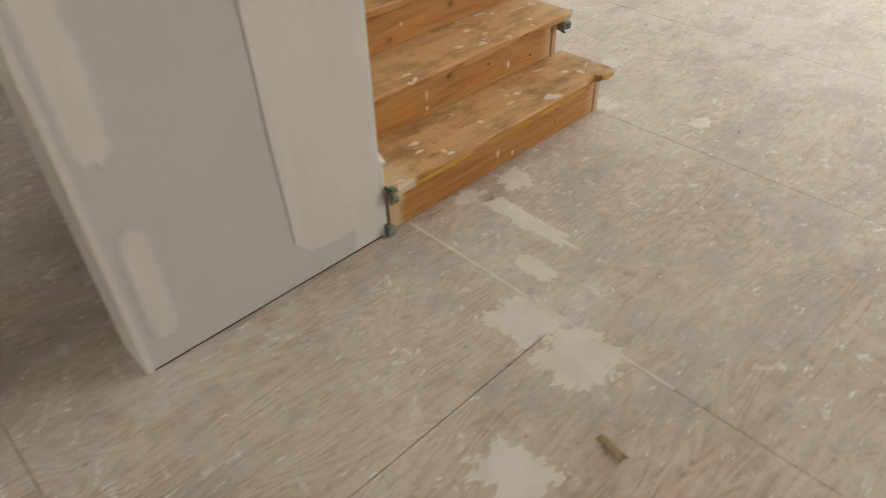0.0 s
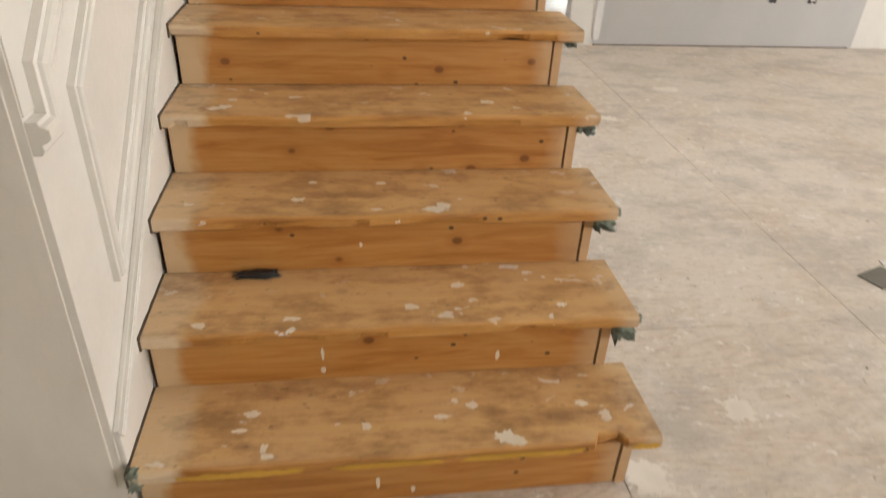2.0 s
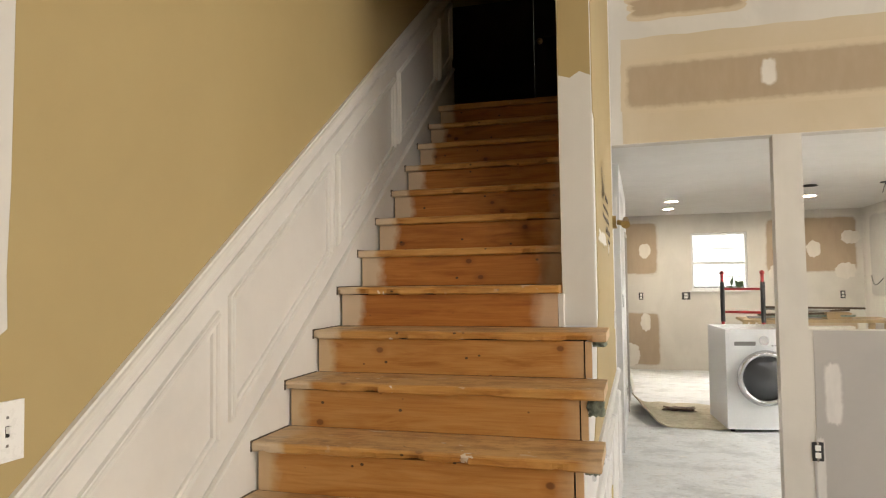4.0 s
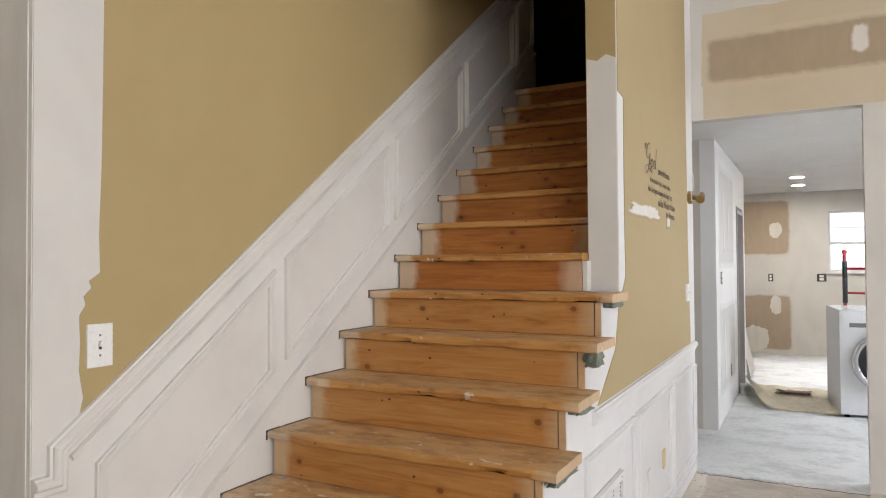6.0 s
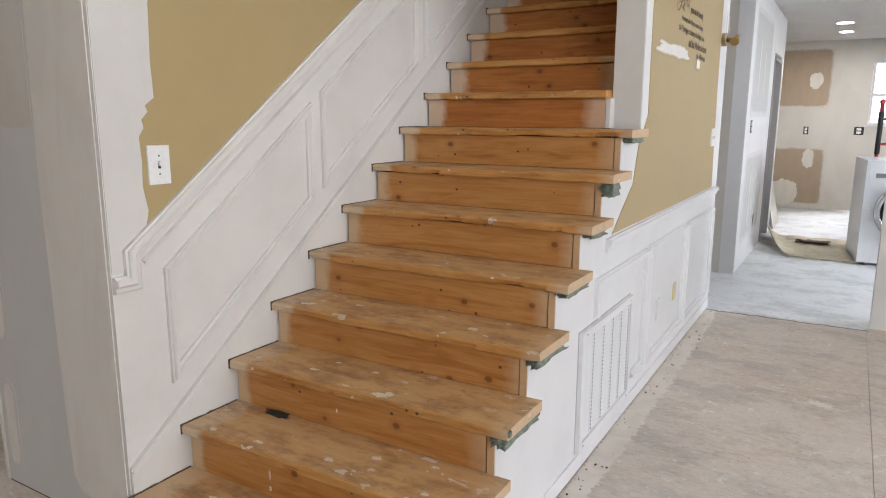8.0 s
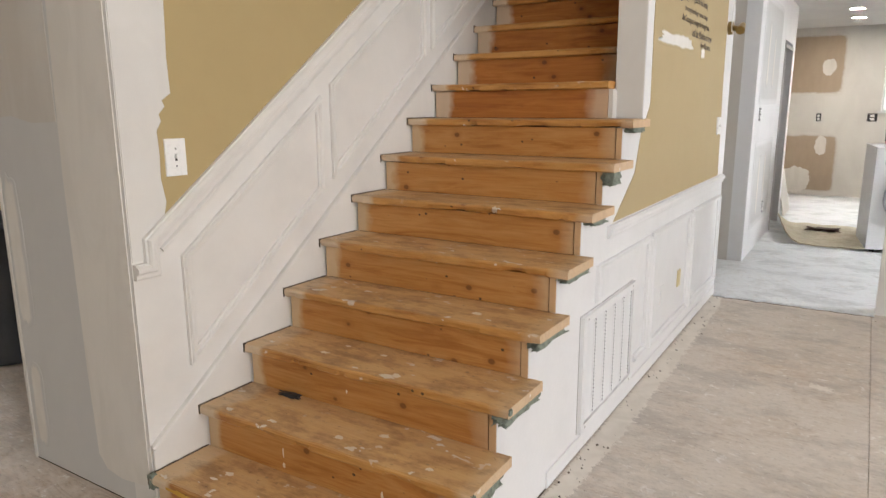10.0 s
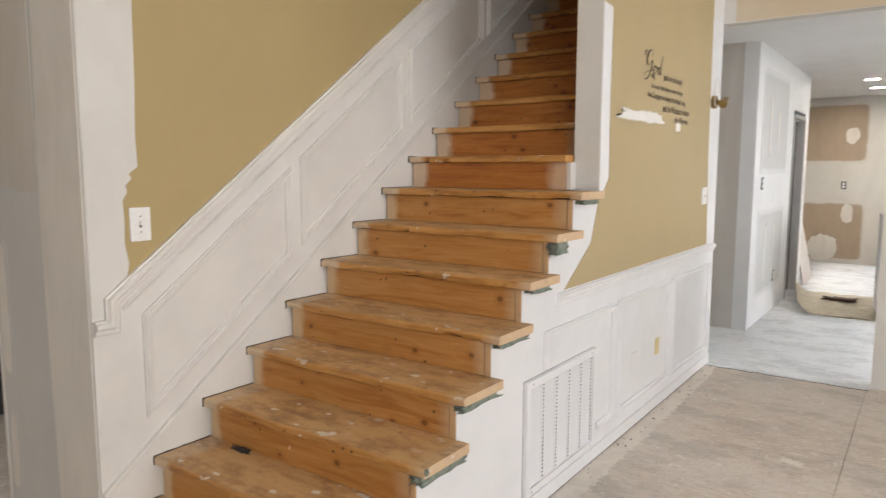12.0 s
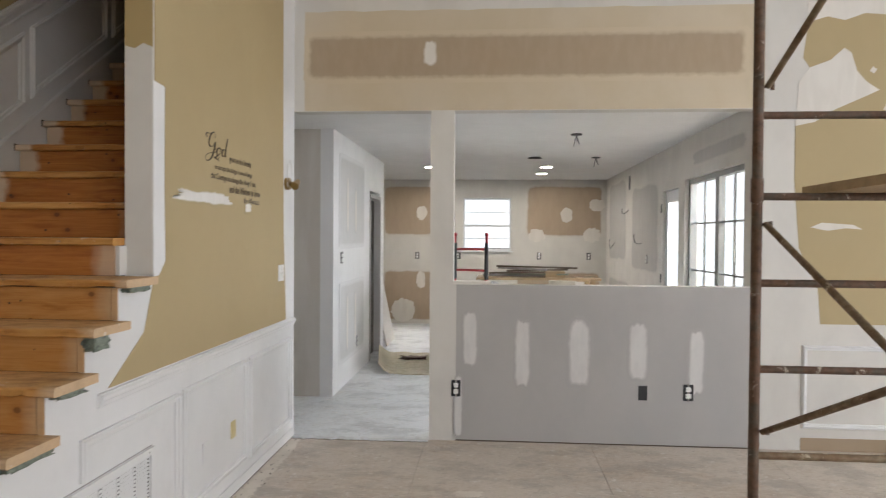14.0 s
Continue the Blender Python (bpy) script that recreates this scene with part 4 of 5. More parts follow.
    smear("plaster_splash", staircase, "y", nose(k)[0] + 0.03, -1, (x - 0.007, RISE * (k - 1) + z - h, x + 0.007, RISE * (k - 1) + z + h), "mud_fleck", 0.3, 360 + i, 0.9, "", 0.001)

# ---------------------------------------------------------------- vent, plates, lettering
vent = thing("return_air_vent", "white louvred return air grille in the stair side wall", "vent")
vy0, vy1, vz0, vz1 = 1.215, 1.925, 0.095, 0.60
bm = bmesh.new()
for a in ((vy0, vz0, vy1, vz0 + 0.032), (vy0, vz1 - 0.032, vy1, vz1), (vy0, vz0 + 0.032, vy0 + 0.032, vz1 - 0.032), (vy1 - 0.032, vz0 + 0.032, vy1, vz1 - 0.032)):
    box(bm, WALL_R1 + 0.001, a[0], a[1], WALL_R1 + 0.019, a[2], a[3])
soften(bm, 0.003, 1)
part("frame", bm, "white_cool", vent)
# dark sheet in place of the shaded depth of the duct
bm = bmesh.new()
box(bm, WALL_R1 + 0.0005, vy0 + 0.03, vz0 + 0.03, WALL_R1 + 0.002, vy1 - 0.03, vz1 - 0.03)
part("backing", bm, "grime", vent, "dark sheet coloured as the shade inside the duct")
# grey rim imitates the shadow line round the frame; screw heads join it
bm = bmesh.new()
box(bm, WALL_R1 + 0.0003, vy0 - 0.004, vz0 - 0.003, WALL_R1 + 0.0022, vy1 + 0.004, vz1 + 0.004)
for w in (vy0 + 0.05, vy1 - 0.05):
    for z in (vz0 + 0.016, vz1 - 0.016):
        box(bm, WALL_R1 + 0.002, w - 0.004, z - 0.004, WALL_R1 + 0.0205, w + 0.004, z + 0.004)
part("gasket", bm, "board_grey", vent, "grey sheet drawn as the frame's shadow line, with screws")
# second dark sheet for the duct's shade, in front of the grey one
bm = bmesh.new()
box(bm, WALL_R1 + 0.0023, vy0 + 0.03, vz0 + 0.03, WALL_R1 + 0.003, vy1 - 0.03, vz1 - 0.03)
part("screen", bm, "grime", vent, "dark sheet coloured as the shade inside the duct")
inner0, inner1 = vy0 + 0.033, vy1 - 0.033
cols = 5
cw = (inner1 - inner0) / cols
for c in range(cols - 1):
    bm = bmesh.new()
    yc = inner0 + cw * (c + 1)
    box(bm, WALL_R1 + 0.002, yc - 0.011, vz0 + 0.032, WALL_R1 + 0.0105, yc + 0.011, vz1 - 0.032)
    part("mullion", bm, "white_cool", vent)
n_slat = 26
slat_me = None
for i in range(n_slat):
    zc = vz0 + 0.038 + (vz1 - vz0 - 0.076) * i / (n_slat - 1)
    if slat_me is None:
        bm = bmesh.new()
        extrude_poly(bm, [(0.002, 0.0066), (0.0035, 0.0066), (0.0105, -0.0052), (0.009, -0.0052)], "y", inner0 - 0.001, inner1 + 0.001)
        first = part("slat", bm, "white_cool", vent)
        slat_me = first.data
        first.location = (WALL_R1, 0, zc)
    else:
        ob = new("slat", slat_me)
        ob.parent = vent
        ob.location = (WALL_R1, 0, zc)


# small dark blocks paint the shade inside the louvre slots
bm = bmesh.new()
for c in range(1, cols + 1):
    yc = inner0 + cw * c - (0.014 if c == cols else 0.0)
    for i in range(n_slat - 1):
        zc = vz0 + 0.038 + (vz1 - vz0 - 0.076) * (i + 0.5) / (n_slat - 1)
        box(bm, WALL_R1 + 0.0100, yc - 0.005, zc - 0.0028, WALL_R1 + 0.0112, yc + 0.005, zc + 0.0028)
tagged(part("slots", bm, "dark", vent, "dark blocks drawn as the shade in the louvre slots"), kind="stuff")


def plate(name, label, axis, face, out, u, v, w, h, kind="switch", material="plate", category="switch"):
    """A wall plate with its toggle or sockets."""
    root = thing(name, label, category)

    def at(a, b, c, d, e0, e1):
        bm = bmesh.new()
        lo, hi = sorted((face + e0 * out, face + e1 * out))
        if axis == "x":
            box(bm, lo, a, b, hi, c, d)
        else:
            box(bm, a, lo, b, c, hi, d)
        return bm
    bm = at(u - w / 2, v - h / 2, u + w / 2, v + h / 2, 0.0, 0.007)
    soften(bm, 0.003, 2)
    part("cover_plate", bm, material, root)
    if kind == "switch":
        part("toggle_slot", at(u - 0.005, v - 0.012, u + 0.005, v + 0.012, 0.0068, 0.0076), "dark", root, "dark toggle slot")
        bm = at(u - 0.004, v - 0.003, u + 0.004, v + 0.011, 0.0075, 0.017)
        soften(bm, 0.001, 1)
        part("toggle", bm, material, root)
        for dz in (-0.03, 0.03):
            part("screw", at(u - 0.003, v + dz - 0.003, u + 0.003, v + dz + 0.003, 0.0068, 0.0078), "frame_dark", root)
    elif kind == "double":
        for du in (-0.023, 0.023):
            bm = at(u + du - 0.004, v - 0.008, u + du + 0.004, v + 0.008, 0.0068, 0.015)
            part("toggle", bm, material, root)
    elif kind == "outlet":
        for dz in (-0.02, 0.02):
            part("socket", at(u - 0.013, v + dz - 0.012, u + 0.013, v + dz + 0.012, 0.0068, 0.0082), material, root)
    return root


plate("light_switch", "white toggle light switch on the stair wall", "x", -0.0100, 1, 0.228, 1.268, 0.082, 0.128)
plate("light_switch", "white double light switch near the kitchen doorway", "x", WALL_R1 + 0.0035, 1, 3.80, 1.295, 0.115, 0.118, "double")
plate("wall_outlet", "blank white plate in the wainscot panel", "x", WALL_R1, 1, 2.505, 0.385, 0.07, 0.115, "blank", "white_cool", "outlet")
plate("wall_outlet", "yellowed outlet plate in the wainscot panel", "x", WALL_R1, 1, 2.90, 0.40, 0.065, 0.10, "outlet", "almond", "outlet")
plate("wall_outlet", "white outlet plate in a wainscot panel", "y", FAR0, -1, 5.60, 0.33, 0.07, 0.115, "outlet", "plate", "outlet")


def outlet_box(u, v, face, axis, out, w=0.058, h=0.10, wired=True, label="open black outlet box in bare plasterboard"):
    root = thing("outlet_box", label, "outlet")

    def at(a, b, c, d, e0, e1):
        bm = bmesh.new()
        lo, hi = sorted((face + e0 * out, face + e1 * out))
        if axis == "x":
            box(bm, lo, a, b, hi, c, d)
        else:
            box(bm, a, lo, b, c, hi, d)
        return bm
    part("box", at(u - w / 2, v - h / 2, u + w / 2, v + h / 2, 0.0, 0.003), "black", root)
    if wired:
        for dz in (-0.024, 0.024):
            bm = at(u - w * 0.24, v + dz - 0.017, u + w * 0.24, v + dz + 0.017, 0.003, 0.011)
            soften(bm, 0.003, 1)
            part("socket", bm, "plate", root, "white receptacle face")
        part("strap", at(u - 0.005, v - h * 0.55, u + 0.005, v + h * 0.55, 0.0032, 0.005), "chrome", root, "steel mounting strap")
    return root


F = FAR0 - 0.0045
outlet_box(2.392, 0.405, F - 0.001, "y", -1, 0.07, 0.125)
outlet_box(3.80, 0.40, F, "y", -1, 0.065, 0.11, wired=False, label="empty black outlet box in grey plasterboard")
outlet_box(4.135, 0.41, F, "y", -1, 0.075, 0.125)
outlet_box(1.30, 1.24, KIT_Y, "y", -1, 0.07, 0.12)
outlet_box(3.475, 1.245, KIT_Y, "y", -1, 0.07, 0.12)
outlet_box(4.345, 1.25, KIT_Y, "y", -1, 0.07, 0.12)
outlet_box(2.02, 1.24, KIT_Y, "y", -1, 0.13, 0.12)
outlet_box(5.755, 1.35, 1.1315, "x", 1, 0.11, 0.115, label="open switch box in plastered hall wall")
outlet_box(6.54, 0.385, 1.1315, "x", 1, 0.065, 0.115)
outlet_box(7.9, 1.3, KIT_X - 0.0035, "x", -1, 0.07, 0.115)
outlet_box(9.06, 2.38, KIT_X - 0.0035, "x", -1, 0.12, 0.2, wired=False, label="open fixture box on the kitchen side wall")


def lettering(text, y0, z0, width, height, bold=0.0, shear=0.15, parent=None):
    cu = bpy.data.curves.new("text_line", "FONT")
    cu.body, cu.size, cu.shear, cu.offset, cu.extrude = text, 1.0, shear, bold, 0.002
    ob = bpy.data.objects.new("text_line", cu)
    scene.collection.objects.link(ob)
    bpy.context.view_layer.update()
    me = bpy.data.meshes.new_from_object(ob.evaluated_get(bpy.context.evaluated_depsgraph_get()))
    bpy.data.objects.remove(ob)
    xs, ys = [v.co.x for v in me.vertices], [v.co.y for v in me.vertices]
    sx, sy = width / (max(xs) - min(xs)), height / (max(ys) - min(ys))
    for v in me.vertices:
        x, y, z = v.co
        v.co = (WALL_R1 + 0.0042 + 0.0006 * (z > 0), y0 + (x - min(xs)) * sx, z0 + (y - min(ys)) * sy)
    me.materials.append(M["text"])
    w = new("text_line", me)
    w.parent = parent
    return w


decal = thing("wall_lettering", "dark brown vinyl verse lettering on tan wall", "lettering")


def script_word(strokes, y0, z0, wide, tall, parent):
    """Pen strokes of a script word: thick on the way down, thin on the way up."""
    bm = bmesh.new()
    for stroke in strokes:
        n = len(stroke)
        pts = []
        for i in range(n - 1):
            p0, p1, p2, p3 = (Vector(stroke[max(0, min(n - 1, j))]) for j in (i - 1, i, i + 1, i + 2))
            for k in range(6):
                t = k / 6
                pts.append(0.5 * ((2 * p1) + (p2 - p0) * t + (2 * p0 - 5 * p1 + 4 * p2 - p3) * t * t + (3 * p1 - p0 - 3 * p2 + p3) * t * t * t))
        pts.append(Vector(stroke[-1]))
        for a, b in zip(pts, pts[1:]):
            d = (b - a).normalized()
            w = 0.020 + 0.034 * max(0.0, -d.y)
            p = Vector((-d.y, d.x)) * w
            e = d * w * 0.5
            q = [bm.verts.new((WALL_R1 + 0.0044, y0 + c.x * wide, z0 + c.y * tall)) for c in (a - e - p, b + e - p, b + e + p, a - e + p)]
            bm.faces.new(q)
    return part("text_word", bm, "text", parent, "large script initial word")


script_word([[(0.72, 1.42), (0.80, 1.62), (0.66, 1.72), (0.42, 1.55), (0.26, 1.15), (0.34, 0.92), (0.58, 0.98), (0.78, 1.22), (0.66, 0.75), (0.40, 0.28), (0.10, 0.14), (0.00, 0.34), (0.22, 0.52), (0.70, 0.66), (0.98, 0.80)],
             [(0.40, 1.55), (0.16, 1.58), (0.04, 1.46), (0.12, 1.36)],
             [(1.14, 0.98), (0.96, 0.90), (0.90, 0.70), (1.02, 0.58), (1.18, 0.70), (1.20, 0.92), (1.12, 0.99), (1.28, 0.90)],
             [(1.62, 0.96), (1.44, 0.94), (1.34, 0.74), (1.42, 0.58), (1.58, 0.70), (1.70, 1.05), (1.84, 1.60), (1.66, 0.90), (1.64, 0.62), (1.76, 0.62)],
             [(0.60, 0.44), (0.90, 0.34), (1.10, 0.46), (0.96, 0.54), (0.84, 0.40), (1.10, 0.26)]], 2.50, 1.955, 0.165, 0.105, decal)
lettering("grant me the Serenity", 2.83, 1.985, 0.36, 0.05, 0.016, 0.15, decal)
lettering("to accept the things I cannot change", 2.625, 1.925, 0.58, 0.038, 0.016, 0.1, decal)
lettering("the Courage to change the things I can,", 2.57, 1.868, 0.70, 0.045, 0.016, 0.1, decal)
lettering("and the Wisdom to know", 2.83, 1.815, 0.53, 0.045, 0.016, 0.1, decal)
lettering("the difference.", 3.06, 1.765, 0.28, 0.036, 0.016, 0.1, decal)
smear("spackle", wall_stair_right, "x", WALL_R1 + 0.0035, 1, (2.18, 1.725, 2.86, 1.81), "mud_paint", 0.35, 101, 0.3, "white spackle smear below the lettering", 0.0015)
smear("spackle", wall_stair_right, "x", WALL_R1 + 0.0035, 1, (3.08, 1.70, 3.2, 1.775), "mud_paint", 0.3, 102, 0.5, "", 0.0015)

sconce = thing("wall_bracket", "tarnished brass bracket with a loose wire loop on white wall strip", "bracket")
bm = bmesh.new()
rod(bm, (WALL_R1, 3.93, 1.955), (WALL_R1 + 0.03, 3.93, 1.955), 0.045, 20)
part("rose", bm, "brass", sconce, smooth=False)
bm = bmesh.new()
rod(bm, (WALL_R1 + 0.03, 3.93, 1.955), (WALL_R1 + 0.09, 3.90, 1.94), 0.018, 12)
rod(bm, (WALL_R1 + 0.09, 3.93, 1.97), (WALL_R1 + 0.09, 3.85, 1.93), 0.022, 12, 0.03)
part("arm", bm, "brass", sconce)
bm = bmesh.new()
last = None
for i in range(15):
    a = math.pi * (0.05 + 1.1 * i / 14)
    p = (WALL_R1 + 0.03, 3.93 + 0.06 * math.cos(a), 1.99 + 0.14 * math.sin(a))
    if last:
        rod(bm, last, p, 0.0025, 6)
    last = p
part("wire", bm, "plate", sconce, "loose pale wire loop")


# ---------------------------------------------------------------- windows and doors
def window(name, label, axis, face, thick, u0, z0, u1, z1, rails, stiles, frame_mat, frame_w=0.05, muntin=0.016, sill=True):
    """A framed window set in a wall's opening, with rails and stiles between its panes."""
    root = thing(name, label, "window", kind="structure")
    c = face + thick * 0.55

    def bar(nm, a, b, c0, d, half, mat):
        bm = bmesh.new()
        if axis == "x":
            box(bm, c - half, a, b, c + half, c0, d)
        else:
            box(bm, a, c - half, b, c0, c + half, d)
        soften(bm, 0.003, 1)
        return part(nm, bm, mat, root)
    w = frame_w
    bar("window_frame", u0 + 0.002, z0 + 0.002, u0 + w, z1 - 0.002, 0.035, frame_mat)
    bar("window_frame", u1 - w, z0 + 0.002, u1 - 0.002, z1 - 0.002, 0.035, frame_mat)
    bar("window_frame", u0 + w, z1 - w, u1 - w, z1 - 0.002, 0.035, frame_mat)
    bar("window_frame", u0 + w, z0 + 0.002, u1 - w, z0 + w, 0.035, frame_mat)
    for z, h in rails:
        bar("rail", u0 + w, z - h / 2, u1 - w, z + h / 2, 0.016 if h < 0.03 else 0.028, frame_mat)
    for u, h in stiles:
        bar("stile", u - h / 2, z0 + w, u + h / 2, z1 - w, 0.012 if h < 0.03 else 0.03, frame_mat)
    bm = bmesh.new()
    if axis == "x":
        box(bm, c - 0.003, u0 + w - 0.003, z0 + w - 0.003, c + 0.003, u1 - w + 0.003, z1 - w + 0.003)
    else:
        box(bm, u0 + w - 0.003, c - 0.003, z0 + w - 0.003, u1 - w + 0.003, c + 0.003, z1 - w + 0.003)
    g = part("pane", bm, "glass", root)
    g.visible_shadow = False
    if sill:
        bm = bmesh.new()
        if axis == "x":
            s = 1 if face > LEFT_X + 1 else -1
            box(bm, min(face, face - 0.04 * s), u0 - 0.04, z0 - 0.022, max(face, face - 0.04 * s), u1 + 0.04, z0 - 0.001)
        else:
            box(bm, u0 - 0.04, face - 0.04, z0 - 0.022, u1 + 0.04, face, z0 - 0.001)
        soften(bm, 0.004, 1)
        part("window_sill", bm, "vinyl", root)
    return root


window("window_1", "white vinyl sash window in the far kitchen wall", "y", KIT_Y, 0.14, 2.12, 1.33, 2.98, 2.28, [(1.78, 0.045), (2.02, 0.014), (1.55, 0.014)], [], "vinyl", 0.035)
window("window_2", "grey framed casement window in the kitchen side wall", "x", KIT_X, 0.14, 4.50, 0.85, 6.18, 2.18, [(1.72, 0.016), (1.25, 0.016)], [(5.3, 0.10), (4.92, 0.016), (5.75, 0.016)], "frame_dark", 0.05)
window("window_3", "white vinyl sash window with grilles in the side room", "x", LEFT_X - 0.14, 0.14, 0.45, 0.33, 1.60, 2.20, [(1.09, 0.05), (1.36, 0.016), (0.70, 0.016)], [(0.83, 0.016), (1.21, 0.016)], "vinyl", 0.045)
bm = bmesh.new()
for i, (a, b) in enumerate(((0.40, 0.45), (1.60, 1.66))):
    box(bm, LEFT_X - 0.001, a, 0.28, LEFT_X + 0.018, b, 2.27)
box(bm, LEFT_X - 0.001, 0.45, 2.20, LEFT_X + 0.018, 1.60, 2.27)
tagged(part("trim", bm, "vinyl"), "white window casing in the side room", "trim", kind="structure")

blind = thing("window_blind", "tan horizontal slat blind raised over the window", "blind")
bm = bmesh.new()
box(bm, LEFT_X + 0.02, 0.44, 2.15, LEFT_X + 0.065, 1.61, 2.20)
soften(bm, 0.004, 1)
part("headrail", bm, "blind", blind)
bm = bmesh.new()
box(bm, LEFT_X + 0.022, 0.45, 1.575, LEFT_X + 0.06, 1.60, 1.60)
part("bottom_rail", bm, "black", blind, "dark bottom rail")
slat_me = None
for i in range(36):
    zc = 1.61 + 0.015 * i
    if slat_me is None:
        bm = bmesh.new()
        extrude_poly(bm, [(0.020, -0.007), (0.021, -0.008), (0.058, 0.006), (0.057, 0.008)], "y", 0.45, 1.60)
        ob = part("slat", bm, "blind", blind)
        slat_me = ob.data
    else:
        ob = new("slat", slat_me)
        ob.parent = blind
    ob.location = (LEFT_X, 0, zc)

door_1 = thing("door_1", "white glazed patio door in the kitchen side wall", "door", kind="structure")
bm = bmesh.new()
for a in ((6.42, 0.0, 6.53, 2.12), (7.01, 0.0, 7.12, 2.12), (6.53, 1.98, 7.01, 2.12), (6.53, 0.0, 7.01, 0.22)):
    box(bm, KIT_X + 0.04, a[0] + 0.002, a[1] + 0.004, KIT_X + 0.085, a[2] - 0.002, a[3] - 0.004)
part("door_leaf", bm, "vinyl", door_1)
bm = bmesh.new()
box(bm, KIT_X + 0.058, 6.528, 0.22, KIT_X + 0.064, 7.012, 1.98)
g = part("pane", bm, "glass", door_1)
g.visible_shadow = False
bm = bmesh.new()
rod(bm, (KIT_X + 0.04, 6.47, 0.98), (KIT_X - 0.02, 6.47, 0.98), 0.013)
bmesh.ops.create_uvsphere(bm, u_segments=16, v_segments=10, radius=0.03, matrix=Matrix.Translation((KIT_X - 0.03, 6.47, 0.98)))
part("door_handle", bm, "brass", door_1, "brass door knob", smooth=True)
for z in (0.3, 1.1, 1.92):
    bm = bmesh.new()
    rod(bm, (KIT_X - 0.008, 7.13, z - 0.05), (KIT_X - 0.008, 7.13, z + 0.05), 0.009, 8)
    part("hinge", bm, "frame_dark", door_1)

door_2 = thing("door_2", "bare jamb of a doorway in the hall wall", "door frame", kind="structure")
for a in ((7.32, 0, 7.36, 2.10), (8.06, 0, 8.10, 2.10), (7.36, 2.06, 8.06, 2.10)):
    bm = bmesh.new()
    box(bm, 0.985, a[0] + 0.001, a[1], 1.14, a[2] - 0.001, a[3])
    soften(bm, 0.003, 1)
    part("jamb", bm, "board_grey", door_2)
# added dark sheet: gives the doorway the blackness of an unlit room
bm = bmesh.new()
box(bm, 1.02, 7.362, 0.01, 1.055, 8.04, 2.05)
soften(bm, 0.003, 1)
part("door_leaf", bm, "void_wall", door_2, "dark sheet added for the unlit room behind the doorway")
bm = bmesh.new()
box(bm, 1.125, 7.362, 0.98, 1.131, 7.366, 1.06)
part("strike_plate", bm, "black", door_2)

door_3 = thing("door_3", "dim panelled door at the back of the upstairs landing", "door", kind="structure")
z0 = RISE * 16
bm = bmesh.new()
box(bm, 0.425, 5.17, z0 + 0.01, 0.945, 5.21, z0 + 2.04)
for a, b in ((0.15, 0.85), (1.0, 1.9)):
    box(bm, 0.49, 5.162, z0 + a, 0.66, 5.171, z0 + b)
    box(bm, 0.71, 5.162, z0 + a, 0.88, 5.171, z0 + b)
# leaf coloured near black for the darkness of the landing
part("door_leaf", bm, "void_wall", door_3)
bm = bmesh.new()
bmesh.ops.create_uvsphere(bm, u_segments=14, v_segments=8, radius=0.028, matrix=Matrix.Translation((0.48, 5.12, z0 + 0.95)))
rod(bm, (0.48, 5.12, z0 + 0.95), (0.48, 5.17, z0 + 0.95), 0.012)
part("door_handle", bm, "brass", door_3, smooth=True)


# ---------------------------------------------------------------- ceiling lights in the kitchen
def can_light(x, y, lit):
    root = thing("recessed_light", "round recessed ceiling light, " + ("switched on" if lit else "open and unlit"), "ceiling light", "kitchen ceiling lights")
    bm = bmesh.new()
    bmesh.ops.create_cone(bm, cap_ends=False, segments=28, radius1=0.095, radius2=0.075, depth=0.012, matrix=Matrix.Translation((x, y, KIT_Z - 0.006)))
    part("trim_ring", bm, "plate" if lit else "black", root, smooth=True)
    bm = bmesh.new()
    bmesh.ops.create_circle(bm, cap_ends=True, segments=28, radius=0.078, matrix=Matrix.Translation((x, y, KIT_Z - 0.004)))
    part("lens", bm, "lamp" if lit else "dark", root)
    return root


for x, y, lit in ((1.73, 8.9, True), (1.73, 9.95, True), (3.43, 8.9, True), (3.43, 9.95, True), (3.19, 7.75, False)):
    can_light(x, y, lit)
for x, y in ((3.485, 5.8), (3.965, 7.75)):
    root = thing("ceiling_box", "open ceiling box with dangling wires", "ceiling box", "ceiling boxes")
    bm = bmesh.new()
    rod(bm, (x, y, KIT_Z - 0.012), (x, y, KIT_Z), 0.055, 20)
    part("box", bm, "black", root)
    for i, (dx, dy, dz) in enumerate(((0.03, 0.01, 0.10), (-0.025, 0.02, 0.12), (0.0, -0.03, 0.08))):
        bm = bmesh.new()
        rod(bm, (x, y, KIT_Z - 0.01), (x + dx * 0.5, y + dy, KIT_Z - dz * 0.5), 0.004, 6)
        rod(bm, (x + dx * 0.5, y + dy, KIT_Z - dz * 0.5), (x + dx, y + dy * 1.5, KIT_Z - dz), 0.004, 6)
        part("wire", bm, "black", root)


# ---------------------------------------------------------------- kitchen things
washer = thing("washing_machine", "white front loading washing machine with chrome ringed door", "washing machine")
W, D, Hh = 0.69, 0.78, 1.02
bm = bmesh.new()
vs = box(bm, 0, 0, 0.03, W, D, Hh)
soften(bm, 0.025, 3)
part("body", bm, "enamel", washer, smooth=False)
bm = bmesh.new()
extrude_poly(bm, [(-0.012, Hh - 0.20), (0.004, Hh - 0.20), (0.004, Hh - 0.03), (-0.002, Hh - 0.025)], "x", 0.03, W - 0.03)
part("control_panel", bm, "enamel", washer)
bm = bmesh.new()
rod(bm, (W * 0.52, -0.035, Hh - 0.11), (W * 0.52, -0.008, Hh - 0.11), 0.045, 24)
